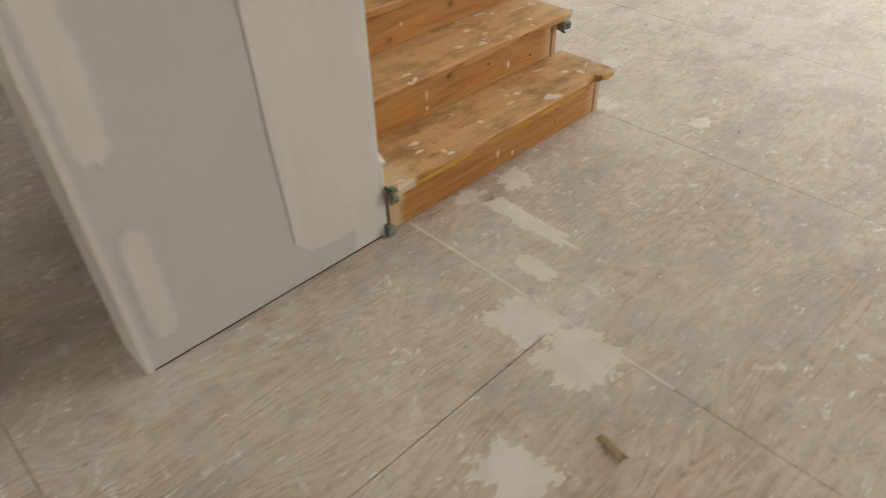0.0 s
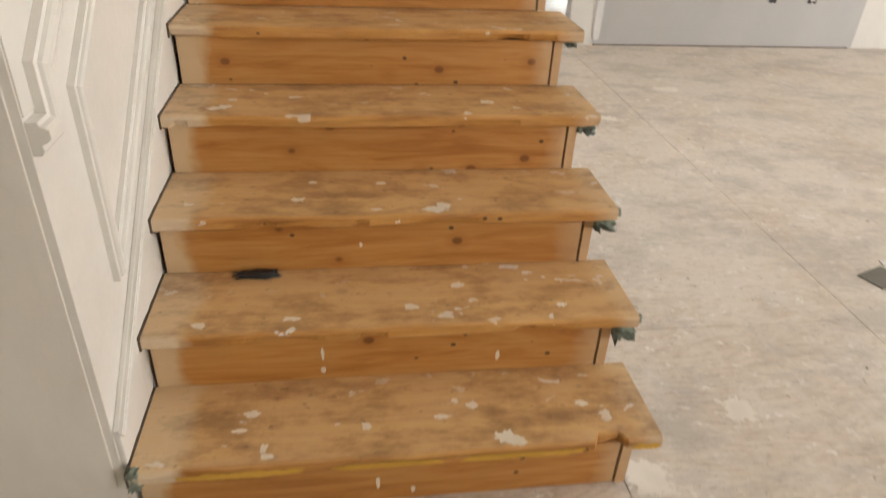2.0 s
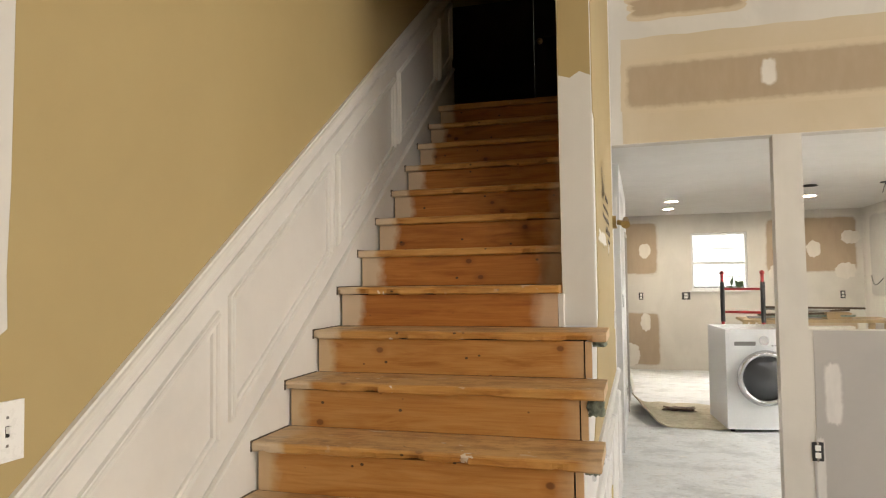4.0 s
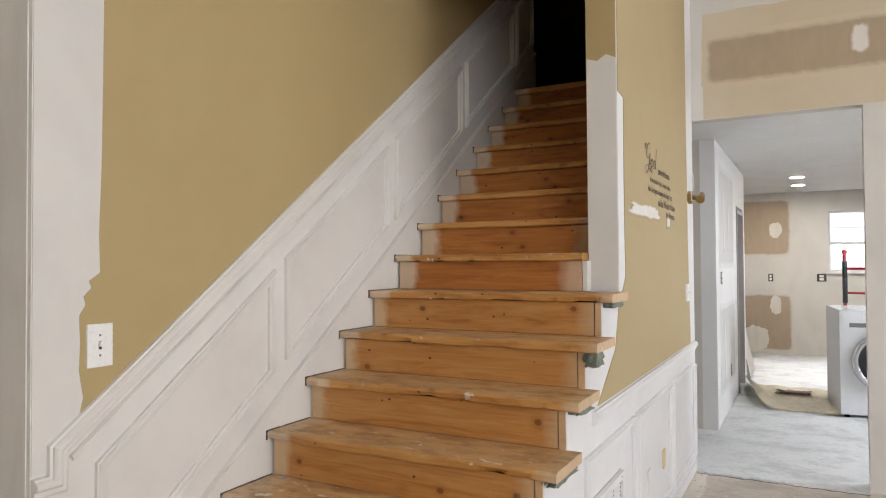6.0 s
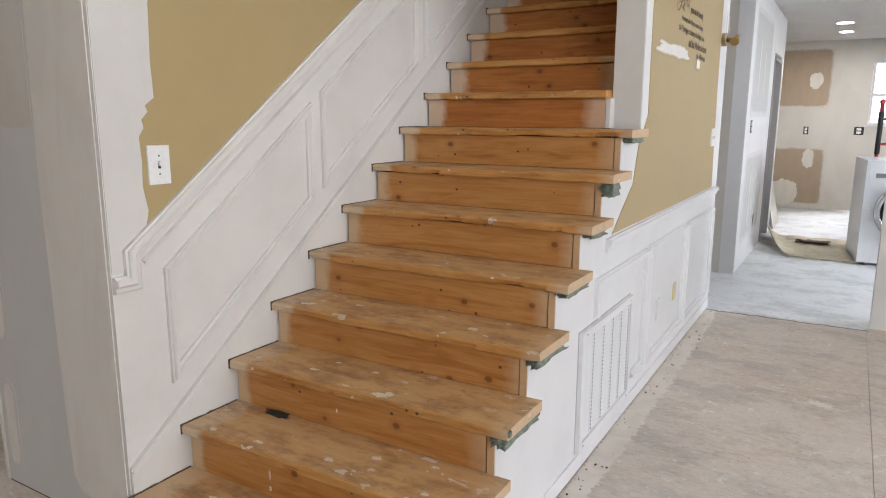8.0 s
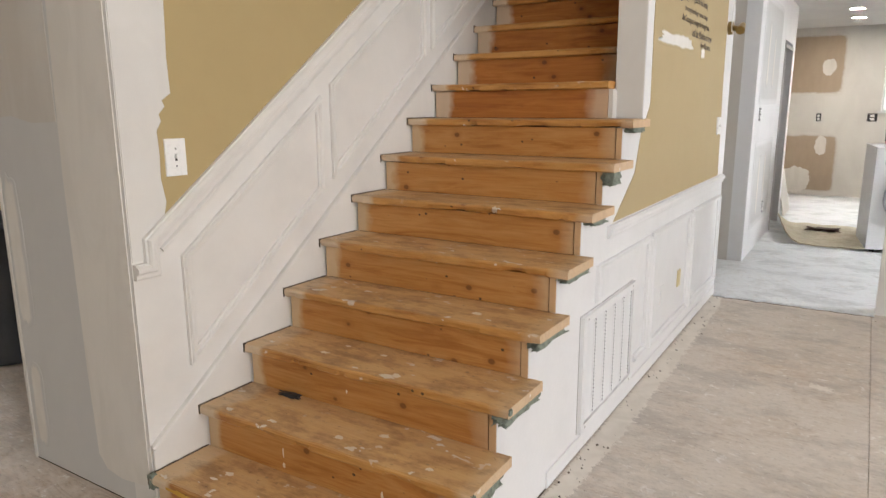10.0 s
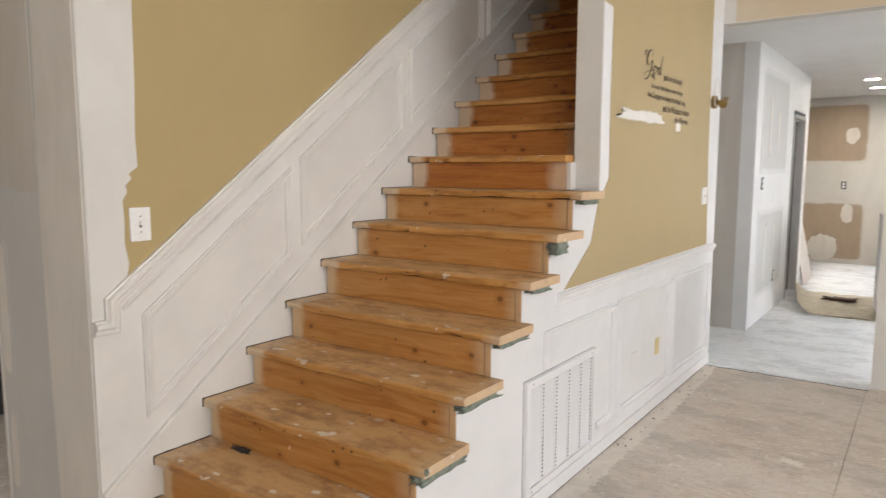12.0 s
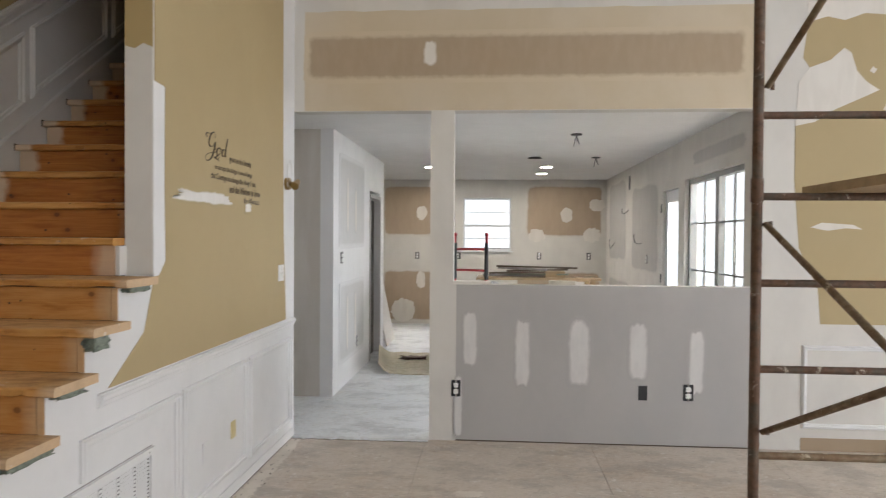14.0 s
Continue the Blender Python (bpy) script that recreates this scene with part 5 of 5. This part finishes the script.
part("dial", bm, "chrome", washer, "chrome programme dial")
bm = bmesh.new()
box(bm, 0.08, -0.018, Hh - 0.16, 0.28, -0.008, Hh - 0.12)
soften(bm, 0.003, 1)
part("detergent_drawer", bm, "frame_dark", washer)
for dx in (0.42, 0.45, 0.62):
    bm = bmesh.new()
    rod(bm, (dx + 0.02, -0.016, Hh - 0.16), (dx + 0.02, -0.006, Hh - 0.16), 0.008, 10)
    part("button", bm, "frame_dark", washer)
door_c = Vector((W * 0.53, 0, 0.54))
bm = bmesh.new()
ring = []
for i in range(40):
    a = 2 * math.pi * i / 40
    for j in range(10):
        b = 2 * math.pi * j / 10
        r = 0.245 + 0.032 * math.cos(b)
        ring.append(bm.verts.new((door_c.x + r * math.cos(a), -0.03 + 0.03 * math.sin(b), door_c.z + r * math.sin(a))))
for i in range(40):
    for j in range(10):
        bm.faces.new((ring[i * 10 + j], ring[i * 10 + (j + 1) % 10], ring[((i + 1) % 40) * 10 + (j + 1) % 10], ring[((i + 1) % 40) * 10 + j]))
ring_ob = part("door_ring", bm, "chrome", washer, "chrome door ring", smooth=True)
bm = bmesh.new()
bmesh.ops.create_uvsphere(bm, u_segments=32, v_segments=16, radius=0.225)
for v in bm.verts:
    v.co = Vector((v.co.x + door_c.x, v.co.y * 0.22 - 0.012, v.co.z + door_c.z))
part("door_glass", bm, "dark_glass", ring_ob, "dark door glass", smooth=True)
bm = bmesh.new()
box(bm, 0.06, -0.004, 0.07, 0.2, 0.004, 0.16)
part("drain_flap", bm, "enamel", washer)
for dx in (0.06, W - 0.06):
    for dy in (0.06, D - 0.06):
        bm = bmesh.new()
        rod(bm, (dx, dy, 0.0), (dx, dy, 0.04), 0.025, 12)
        part("foot", bm, "black", washer)
washer.matrix_basis = pose(2.10, 6.46, 0.012, 0, 0, 7)

truck = thing("hand_truck", "red and black two wheeled hand truck standing upright", "hand truck")
a, b = Vector((2.19, 7.44)), Vector((2.585, 7.27))
for p in (a, b):
    bm = bmesh.new()
    rod(bm, (p.x, p.y, 0.10), (p.x, p.y, 1.60), 0.018, 12)
    part("upright", bm, "red", truck)
    bm = bmesh.new()
    rod(bm, (p.x, p.y - 0.012, 1.05), (p.x, p.y - 0.012, 1.50), 0.025, 12)
    part("grip", bm, "black", truck, "black side rail")
    bm = bmesh.new()
    bmesh.ops.create_uvsphere(bm, u_segments=12, v_segments=8, radius=0.027, matrix=Matrix.Translation((p.x, p.y, 1.60)))
    part("end_cap", bm, "red", truck, smooth=True)
    bm = bmesh.new()
    d = Vector((-(b - a).y, (b - a).x)).normalized()
    q = Vector((p.x, p.y, 0.137)) + Vector((d.x, d.y, 0)) * 0.1
    w = Vector(((b - a).x, (b - a).y, 0)).normalized() * 0.03
    rod(bm, q - w, q + w, 0.125, 24)
    part("wheel", bm, "black", truck)
for z in (0.35, 0.75, 1.16, 1.42):
    bm = bmesh.new()
    rod(bm, (a.x, a.y, z), (b.x, b.y, z), 0.014, 10)
    part("crossbar", bm, "red", truck)
bm = bmesh.new()
box(bm, 2.18, 7.10, 0.014, 2.60, 7.34, 0.024)
part("toe_plate", bm, "black", truck)

bench = thing("work_table", "makeshift work table of boards on trestles", "table")
bm = bmesh.new()
box(bm, 2.45, 7.75, 1.02, 4.05, 8.45, 1.05)
soften(bm, 0.004, 1)
part("tabletop", bm, "plank", bench)
for x in (2.55, 3.95):
    for y in (7.82, 8.38):
        bm = bmesh.new()
        box(bm, x - 0.03, y - 0.03, 0.012, x + 0.03, y + 0.03, 1.02)
        part("leg", bm, "plank", bench)
rnd = random.Random(5)
for i in range(6):
    L = rnd.uniform(0.6, 1.2)
    bm = bmesh.new()
    box(bm, -L / 2, -0.03, -0.011, L / 2, 0.03, 0.011)
    soften(bm, 0.002, 1)
    ob = tagged(part("wood_strip", bm, rnd.choice(("grime", "carpet", "fence"))), "weathered scrap wood strip piled on the work table", "wood strip", "scrap strips on the table")
    ob.matrix_basis = pose(3.05 + rnd.uniform(-0.2, 0.25), 8.0 + rnd.uniform(-0.1, 0.2), 1.063 + 0.0235 * i, 0, rnd.uniform(-1.2, 1.2), rnd.uniform(-26, 26))
bm = bmesh.new()
box(bm, 3.35, 7.85, 1.052, 3.6, 8.1, 1.13)
soften(bm, 0.004, 1)
tagged(part("cardboard_box", bm, "cardboard"), "small brown cardboard box on the work table", "box")
# loose plaster scraps on the pass-through sill
for i, (x, y, l, w, h, ang, m) in enumerate(((2.50, 4.21, 0.30, 0.09, 0.02, 4, "mud"), (3.20, 4.20, 0.20, 0.06, 0.03, -12, "paper"), (3.32, 4.22, 0.08, 0.05, 0.02, 30, "mud"))):
    bm = bmesh.new()
    box(bm, -l / 2, -w / 2, 0, l / 2, w / 2, h)
    soften(bm, 0.004, 1)
    ob = tagged(part("plaster_scrap", bm, m), "pale plasterboard offcut lying on the half wall", "scrap", "offcuts on the half wall")
    ob.matrix_basis = pose(x, y, 1.206, 0, 0, ang)

mat_ob = thing("floor_mat", "cream padded mat lying curled on the kitchen floor", "mat")
bm = bmesh.new()
n, m = 22, 14
grid = []
for i in range(n + 1):
    row = []
    for j in range(m + 1):
        u, v = i / n, j / m
        x = 1.16 + 0.95 * u + 0.22 * (1 - v) * (1 - u)
        y = 6.55 + 1.35 * v - 0.05 * u
        edge_d = max(0.0, 0.22 - u)
        z = 0.034 + 0.020 * noise.noise(Vector((x * 5, y * 5, 0))) + 0.006 * noise.noise(Vector((x * 17, y * 17, 3))) + 2.2 * edge_d * edge_d
        row.append(bm.verts.new((x, y, z)))
    grid.append(row)
for i in range(n):
    for j in range(m):
        bm.faces.new((grid[i][j], grid[i + 1][j], grid[i + 1][j + 1], grid[i][j + 1]))
under = [[bm.verts.new(v.co - Vector((0.004, 0, 0.016))) for v in row] for row in grid]
for i in range(n):
    for j in range(m):
        bm.faces.new((under[i][j], under[i][j + 1], under[i + 1][j + 1], under[i + 1][j]))
rim = [(i, 0) for i in range(n)] + [(n, j) for j in range(m)] + [(i, m) for i in range(n, 0, -1)] + [(0, j) for j in range(m, 0, -1)]
for (i, j), (k, l) in zip(rim, rim[1:] + rim[:1]):
    bm.faces.new((grid[i][j], under[i][j], under[k][l], grid[k][l]))
part("padding", bm, "rug", mat_ob)
bm = scrap_mesh(44, 0.14, 0.24, 0.022, 2.6)
ob = tagged(part("rag", bm, "rust", smooth=True), "reddish brown rag dropped on the mat", "rag")
ob.location = (1.68, 7.35, 0.062)

panel = tagged(None or new("leaning_board"), "white offcut of plasterboard leaning on the kitchen wall", "board")
bm = bmesh.new()
box(bm, -0.007, 0.0, 0.0, 0.007, 0.75, 1.22)
soften(bm, 0.002, 1)
part("sheet", bm, "primer", panel)
panel.matrix_basis = pose(1.17, 8.46, 0.014, 0, -12, 0)

# loose cables on the kitchen side wall
for i, (ya, za, yb, zb, sag) in enumerate(((9.6, 2.02, 9.1, 1.98, 0.06), (8.7, 1.62, 8.2, 1.50, 0.05), (10.7, 1.55, 10.2, 1.5, 0.12))):
    bm = bmesh.new()
    last = None
    for k in range(9):
        u = k / 8
        p = (KIT_X - 0.012 - 0.03 * math.sin(math.pi * u), ya + (yb - ya) * u, za + (zb - za) * u - sag * math.sin(math.pi * u))
        if last:
            rod(bm, last, p, 0.006, 6)
        last = p
    tagged(part("cable", bm, "black"), "loose dark electric cable hanging from the wall", "cable", "loose kitchen cables")

# ---------------------------------------------------------------- scaffold
scaffold = thing("scaffold", "rusty steel scaffold tower on castors with planks", "scaffold")
SX, SY, SW, SL = 3.79, 1.93, 1.52, 2.13
for sy in (SY, SY - SL):
    for sx in (SX, SX + SW):
        leg_lo = bmesh.new()
        rod(leg_lo, (sx, sy, 0.16), (sx, sy, 1.76), 0.022, 16)
        part("leg", leg_lo, "rust", scaffold)
        bm = bmesh.new()
        rod(bm, (sx, sy, 1.74), (sx, sy, 3.4), 0.022, 16)
        part("leg", bm, "rust", scaffold)
        bm = bmesh.new()
        rod(bm, (sx, sy, 1.72), (sx, sy, 1.82), 0.026, 16)
        part("coupling", bm, "rust", scaffold, "rusty red coupling sleeve")
        castor = bmesh.new()
        rod(castor, (sx - 0.022, sy - 0.05, 0.065), (sx + 0.022, sy - 0.05, 0.065), 0.065, 24)
        wheel = part("castor_wheel", castor, "black", scaffold, "black rubber castor wheel")
        bm = bmesh.new()
        box(bm, sx - 0.034, sy - 0.07, 0.05, sx - 0.027, sy + 0.02, 0.16)
        box(bm, sx + 0.027, sy - 0.07, 0.05, sx + 0.034, sy + 0.02, 0.16)
        box(bm, sx - 0.034, sy - 0.06, 0.145, sx + 0.034, sy + 0.025, 0.165)
        part("fork", bm, "rust", scaffold)
    for z in (0.27, 0.636, 1.007, 1.375, 1.744, 2.088, 2.80, 3.16, 3.38):
        bm = bmesh.new()
        rod(bm, (SX, sy, z), (SX + SW, sy, z), 0.0165, 12)
        part("rung", bm, "rust" if z > 1.0 else "rust_pale", scaffold)
for sx in (SX + 0.035, SX + SW - 0.035):
    for za, zb in ((1.625, 0.74), (0.74, 1.625), (2.21, 3.1), (3.1, 2.21)):
        bm = bmesh.new()
        rod(bm, (sx, SY - 0.01, za), (sx, SY - SL + 0.01, zb), 0.0135, 12)
        part("cross_brace", bm, "rust_pale", scaffold, "weathered diagonal brace")
    for z in (0.74, 1.625, 2.21):
        bm = bmesh.new()
        rod(bm, (sx - 0.05, SY, z), (sx + 0.03, SY, z), 0.006, 8)
        rod(bm, (sx + 0.022, SY, z - 0.014), (sx + 0.022, SY, z + 0.014), 0.009, 8)
        part("brace_pin", bm, "rust", scaffold)
for i in range(2):
    bm = bmesh.new()
    box(bm, 0, 0, 0, 0.235, 2.5, 0.038)
    soften(bm, 0.003, 1)
    ob = tagged(part("scaffold_plank", bm, "plank"), "weathered wooden plank resting on the scaffold rungs", "plank", "scaffold planks")
    ob.matrix_basis = pose(SX + 0.28 + 0.26 * i, SY - SL - 0.15, 1.763, 0, 0, 0)

# ---------------------------------------------------------------- side room things
bin_ob = thing("trash_can", "large dark grey round plastic trash can full of scrap", "trash can")
BX, BY = -2.16, 0.60
prof = [(0.0, 0.012), (0.195, 0.012), (0.205, 0.03), (0.245, 0.62), (0.262, 0.63), (0.265, 0.70), (0.285, 0.705), (0.287, 0.735), (0.272, 0.738), (0.262, 0.715), (0.24, 0.64), (0.20, 0.08), (0.0, 0.07)]
bm = bmesh.new()
N = 36
rings = [[bm.verts.new((r * math.cos(2 * math.pi * i / N), r * math.sin(2 * math.pi * i / N), z)) for i in range(N)] for r, z in prof[1:-1]]
for a, b in zip(rings, rings[1:]):
    for i in range(N):
        bm.faces.new((a[i], a[(i + 1) % N], b[(i + 1) % N], b[i]))
bm.faces.new(rings[0][::-1])
bm.faces.new(rings[-1])
part("body", bm, "bin", bin_ob, smooth=True)
for ang in (200, 20):
    a = radians(ang)
    c, s = math.cos(a), math.sin(a)
    bm = bmesh.new()
    box(bm, -0.09, 0.235, 0.56, -0.055, 0.315, 0.70)
    box(bm, 0.055, 0.235, 0.56, 0.09, 0.315, 0.70)
    box(bm, -0.09, 0.295, 0.66, 0.09, 0.318, 0.70)
    soften(bm, 0.006, 2)
    bmesh.ops.rotate(bm, verts=bm.verts[:], cent=(0, 0, 0), matrix=Matrix.Rotation(a - math.pi / 2, 3, "Z"))
    part("handle", bm, "bin", bin_ob)
bin_ob.matrix_basis = pose(BX, BY, 0.0, 0, 0, 0) @ Matrix.Diagonal((1.1, 1.1, 1.13, 1))
for i, (dx, dy, rx, ry, L, m) in enumerate(((-0.10, -0.10, 20, -38, 0.55, "plank"), (-0.03, 0.04, 15, -22, 0.5, "plank"), (0.10, 0.02, -20, 25, 0.5, "cardboard"))):
    bm = bmesh.new()
    box(bm, -0.045, -0.01, 0, 0.045, 0.01, L)
    soften(bm, 0.003, 1)
    ob = tagged(part("wood_scrap", bm, m), "broken wood offcut sticking out of the trash can", "wood scrap", "offcuts in the trash can")
    ob.matrix_basis = pose(BX + dx, BY + dy, 0.46, rx, ry, 20 * i)
stick = bmesh.new()
rod(stick, (-3.6, 1.05, 0.35), (-2.3, 1.15, 1.0), 0.014, 10)
rod(stick, (-4.7, 0.97, 0.02), (-3.6, 1.05, 0.40), 0.014, 10)
tagged(part("pole", stick, "plate"), "pale wooden pole leaning on the trash can", "pole")
for i, (x, y, s) in enumerate(((-2.62, 0.70, 0.30), (-2.85, 0.55, 0.22), (-2.55, 0.42, 0.18))):
    bm = bmesh.new()
    bmesh.ops.create_icosphere(bm, subdivisions=4, radius=1.0)
    for v in bm.verts:
        n1 = noise.noise(v.co * 2.2 + Vector((i * 5, 0, 0)))
        n2 = noise.noise(v.co * 6 + Vector((0, i * 5, 0)))
        v.co = v.co * (1 + 0.35 * n1 + 0.18 * n2)
        v.co = Vector((v.co.x * s, v.co.y * s * 0.9, max(-0.02, v.co.z * s * 0.55)))
    ob = tagged(part("batting", bm, "wool", smooth=True), "heap of fluffy white batting on the floor", "batting", "batting heaps")
    ob.location = (x, y, 0.02)

# ---------------------------------------------------------------- outside
def bush(x, y, s, seed):
    root = thing("bush", "dense green bush outside the window", "bush", "bushes outside")
    rnd = random.Random(seed)
    bm = bmesh.new()
    for i in range(420):
        a, b = rnd.uniform(0, 2 * math.pi), math.acos(rnd.uniform(-0.2, 1))
        r = s * rnd.uniform(0.55, 1.0) * (1 + 0.3 * noise.noise(Vector((a * 2, b * 2, seed))))
        c = Vector((r * math.sin(b) * math.cos(a), r * math.sin(b) * math.sin(a), r * math.cos(b) * 1.15 + 0.2 * s))
        q = Euler((rnd.uniform(0, 6), rnd.uniform(0, 6), rnd.uniform(0, 6))).to_matrix()
        l = s * 0.11
        vs = [bm.verts.new(c + q @ Vector(p)) for p in ((-l, 0, 0), (0, -l * 0.5, l * 0.1), (l, 0, 0), (0, l * 0.5, l * 0.1))]
        bm.faces.new(vs)
    part("foliage", bm, "leaf", root)
    bm = bmesh.new()
    rod(bm, (0, 0, -0.05), (0, 0, s * 0.7), s * 0.05, 8, s * 0.02)
    part("trunk", bm, "plank", root)
    root.location = (x, y, -0.45)


bush(-7.6, 1.8, 0.7, 1)
bush(-14, 2.6, 1.5, 2)
bush(-15, 0.0, 1.6, 3)
bush(7.2, 8.6, 1.1, 4)
bush(8.4, 10.5, 1.5, 5)
bush(3.6, 15.5, 1.4, 6)
for nm, b in (("backdrop", (-20, 19.0, -3, 30, 19.1, 14)), ("backdrop", (14.0, -14, -3, 14.1, 18.9, 14)), ("backdrop", (-22.1, -14, -3, -22.0, 18.9, 14))):
    bm = bmesh.new()
    box(bm, *b)
    tagged(part(nm, bm, "glow"), "hazy bright overcast distance beyond the windows", "backdrop", kind="structure")
fence = thing("fence", "grey board fence behind the house", "fence")
board_me = None
for i in range(34):
    if board_me is None:
        bm = bmesh.new()
        box(bm, 0, 0, 0, 0.14, 0.02, 1.75)
        ob = part("board", bm, "fence", fence)
        board_me = ob.data
    else:
        ob = new("board", board_me)
        ob.parent = fence
    ob.location = (0.2 + 0.15 * i, 17.5, -0.45)

# ---------------------------------------------------------------- floor: sheets, smears, litter
sheet_mesh = {}


def floor_sheet(x0, y0, x1, y1, top, material):
    key = (round(x1 - x0, 3), round(y1 - y0, 3), material)
    gap = 0.0013 if material == "ply" else 0.0002
    if key not in sheet_mesh:
        bm = bmesh.new()
        w, h = x1 - x0, y1 - y0
        box(bm, -w / 2 + gap, -h / 2 + gap, -0.021, w / 2 - gap, h / 2 - gap, 0.0)
        if material == "ply":
            soften(bm, 0.0015, 1)
        ob = part("plywood_sheet", bm, material, floor)
        sheet_mesh[key] = ob.data
    else:
        ob = new("plywood_sheet", sheet_mesh[key])
        ob.parent = floor
    ob.location = ((x0 + x1) / 2, (y0 + y1) / 2, top)


cols = [-4.9, -3.58, -2.36, -1.14, 0.08, 1.12, 2.165, 3.41, 4.63, 5.85, 7.07, 8.0]
for i, (xa, xb) in enumerate(zip(cols, cols[1:])):
    ys = [-4.4, -3.05, -0.61, 1.83, FAR0] if i in (2, 3) else [-4.4, -1.75, 0.69, 3.13, FAR0] if i == 4 else ([-4.4, -1.83, 0.61, 3.05, FAR0] if i % 2 else [-4.4, -3.2, -0.76, 1.68, FAR0])
    if xb <= 0.09:
        ys = ys + [5.3]
    for ya, yb in zip(ys, ys[1:]):
        floor_sheet(xa, ya, xb, yb, 0.0, "ply")
for xa, xb in zip((-0.6, 0.62, 1.84, 3.06), (0.62, 1.84, 3.06, 4.62)):
    for ya, yb in zip((FAR0, 6.6, 9.04), (6.6, 9.04, KIT_Y)):
        floor_sheet(xa, ya, xb, yb, 0.011, "ply_kitchen")

bm = bmesh.new()
front = [(1.13 + 1.05 * i / 48, 4.075 + 0.030 * noise.noise(Vector((i * 0.33, 4.0, 0))) + 0.014 * noise.noise(Vector((i * 1.1, 9.0, 0)))) for i in range(49)]
extrude_poly(bm, front + [(2.18, FAR0 + 0.003), (1.13, FAR0 + 0.003)], "z", -0.002, 0.0135)
part("threshold_sheet", bm, "ply_kitchen", floor, "ragged edge of the kitchen underlay in the doorway")
# dark ragged strip that follows the front edge of the underlay
bm = bmesh.new()
back = [(x, y - 0.008 - 0.012 * abs(noise.noise(Vector((x * 9.0, 2.0, 0))))) for x, y in front]
extrude_poly(bm, back + [(x, y + 0.006) for x, y in front[::-1]], "z", -0.002, 0.0016)
part("threshold_gap", bm, "grime", floor, "dark ragged line along the torn edge")

floor_marks = (
    (-0.10, -0.63, 0.10, -0.42, 0.30, 0.45), (-0.12, -0.84, 0.12, -0.60, 0.30, 0.45), (0.32, -0.42, 0.39, -0.02, 0.5, 0.7), (0.44, -0.14, 0.58, 0.0, 0.40, 0.6),
    (0.16, -0.48, 0.22, -0.35, 0.4, 0.6), (0.26, -0.05, 0.37, 0.012, 0.35, 0.7), (-0.45, -0.92, -0.28, -0.72, 0.45, 0.6),
    (1.49, 0.20, 1.58, 0.28, 0.4, 0.7), (1.27, -0.37, 1.35, -0.29, 0.4, 0.7), (1.12, -0.02, 1.24, 0.10, 0.4, 0.6), (2.45, 3.0, 2.62, 3.1, 0.4, 0.6), (1.9, 2.5, 2.0, 2.56, 0.4, 0.6), (1.11, 0.85, 1.24, 4.10, 0.22, 0.45),
)
for i, (a, b, c, d, wob, sq) in enumerate(floor_marks):
    smear("plaster_smear", floor, "z", 0.0, 1, (a - 0.02, b - 0.02, c + 0.02, d + 0.02), "mud_ragged", wob, 200 + i, sq, "", 0.0005 + 0.0001 * (i % 4))
bm = bmesh.new()
left, right = [], []
for i in range(41):
    y = -0.95 + 0.97 * i / 40
    w = 0.0045 + 0.004 * noise.noise(Vector((i * 0.7, 2.0, 0.0)))
    left.append((0.080 - w, y))
    right.append((0.081 + w, y))
extrude_poly(bm, left + right[::-1], "z", -0.003, 0.0012)
part("joint_filler", bm, "mud_floor", floor, "white filler in the joint between sheets")
rnd = random.Random(8)
bm = bmesh.new()
for i in range(260):
    x, y = rnd.uniform(-1.4, 3.2), rnd.uniform(-1.6, 4.0)
    if -0.85 < x < 1.2 and y > 0.0:
        continue
    s = rnd.uniform(0.002, 0.007)
    bmesh.ops.create_icosphere(bm, subdivisions=1, radius=s, matrix=Matrix.Translation((x, y, s * 0.3)) @ Euler((rnd.random() * 6, rnd.random() * 6, 0)).to_matrix().to_4x4() @ Matrix.Diagonal((1, rnd.uniform(0.5, 2.5), 0.5, 1)))
tagged(part("plaster_crumbs", bm, "mud_floor"), "scattered plaster crumbs and splinters on the subfloor", "crumbs", kind="stuff")
bm = bmesh.new()
for i in range(70):
    y = rnd.uniform(0.1, 4.1)
    s = rnd.uniform(0.002, 0.0055)
    bmesh.ops.create_icosphere(bm, subdivisions=1, radius=s, matrix=Matrix.Translation((1.135 + abs(rnd.gauss(0, 0.05)), y, s * 0.4)))
tagged(part("dirt_crumbs", bm, "grime"), "dirt crumbs along the baseboard", "crumbs", kind="stuff")

for i, (x, y, l, w, ang, m) in enumerate(((2.42, 0.84, 0.13, 0.10, 20, "frame_dark"), (2.57, 0.87, 0.18, 0.13, -15, "white_cool"), (2.55, 0.90, 0.09, 0.03, 8, "fence"), (2.60, 0.84, 0.07, 0.025, -30, "grime"))):
    bm = bmesh.new()
    box(bm, -l / 2, -w / 2, 0, l / 2, w / 2, 0.004 + 0.006 * (i > 1))
    for v in bm.verts:
        if v.co.x > 0 and v.co.z > 0.001:
            v.co.z += 0.006
    ob = tagged(part("paper_scrap", bm, m), "crumpled printed paper scrap on the floor", "paper", "paper scraps")
    ob.matrix_basis = pose(x, y, 0.001, 0, 0, ang)
bm = scrap_mesh(61, 0.02, 0.07, 0.01)
ob = tagged(part("wood_splinter", bm, "plank", smooth=True), "dark wood splinter lying on the subfloor", "splinter")
ob.matrix_basis = pose(-0.17, -0.94, 0.005, 0, 0, 80)
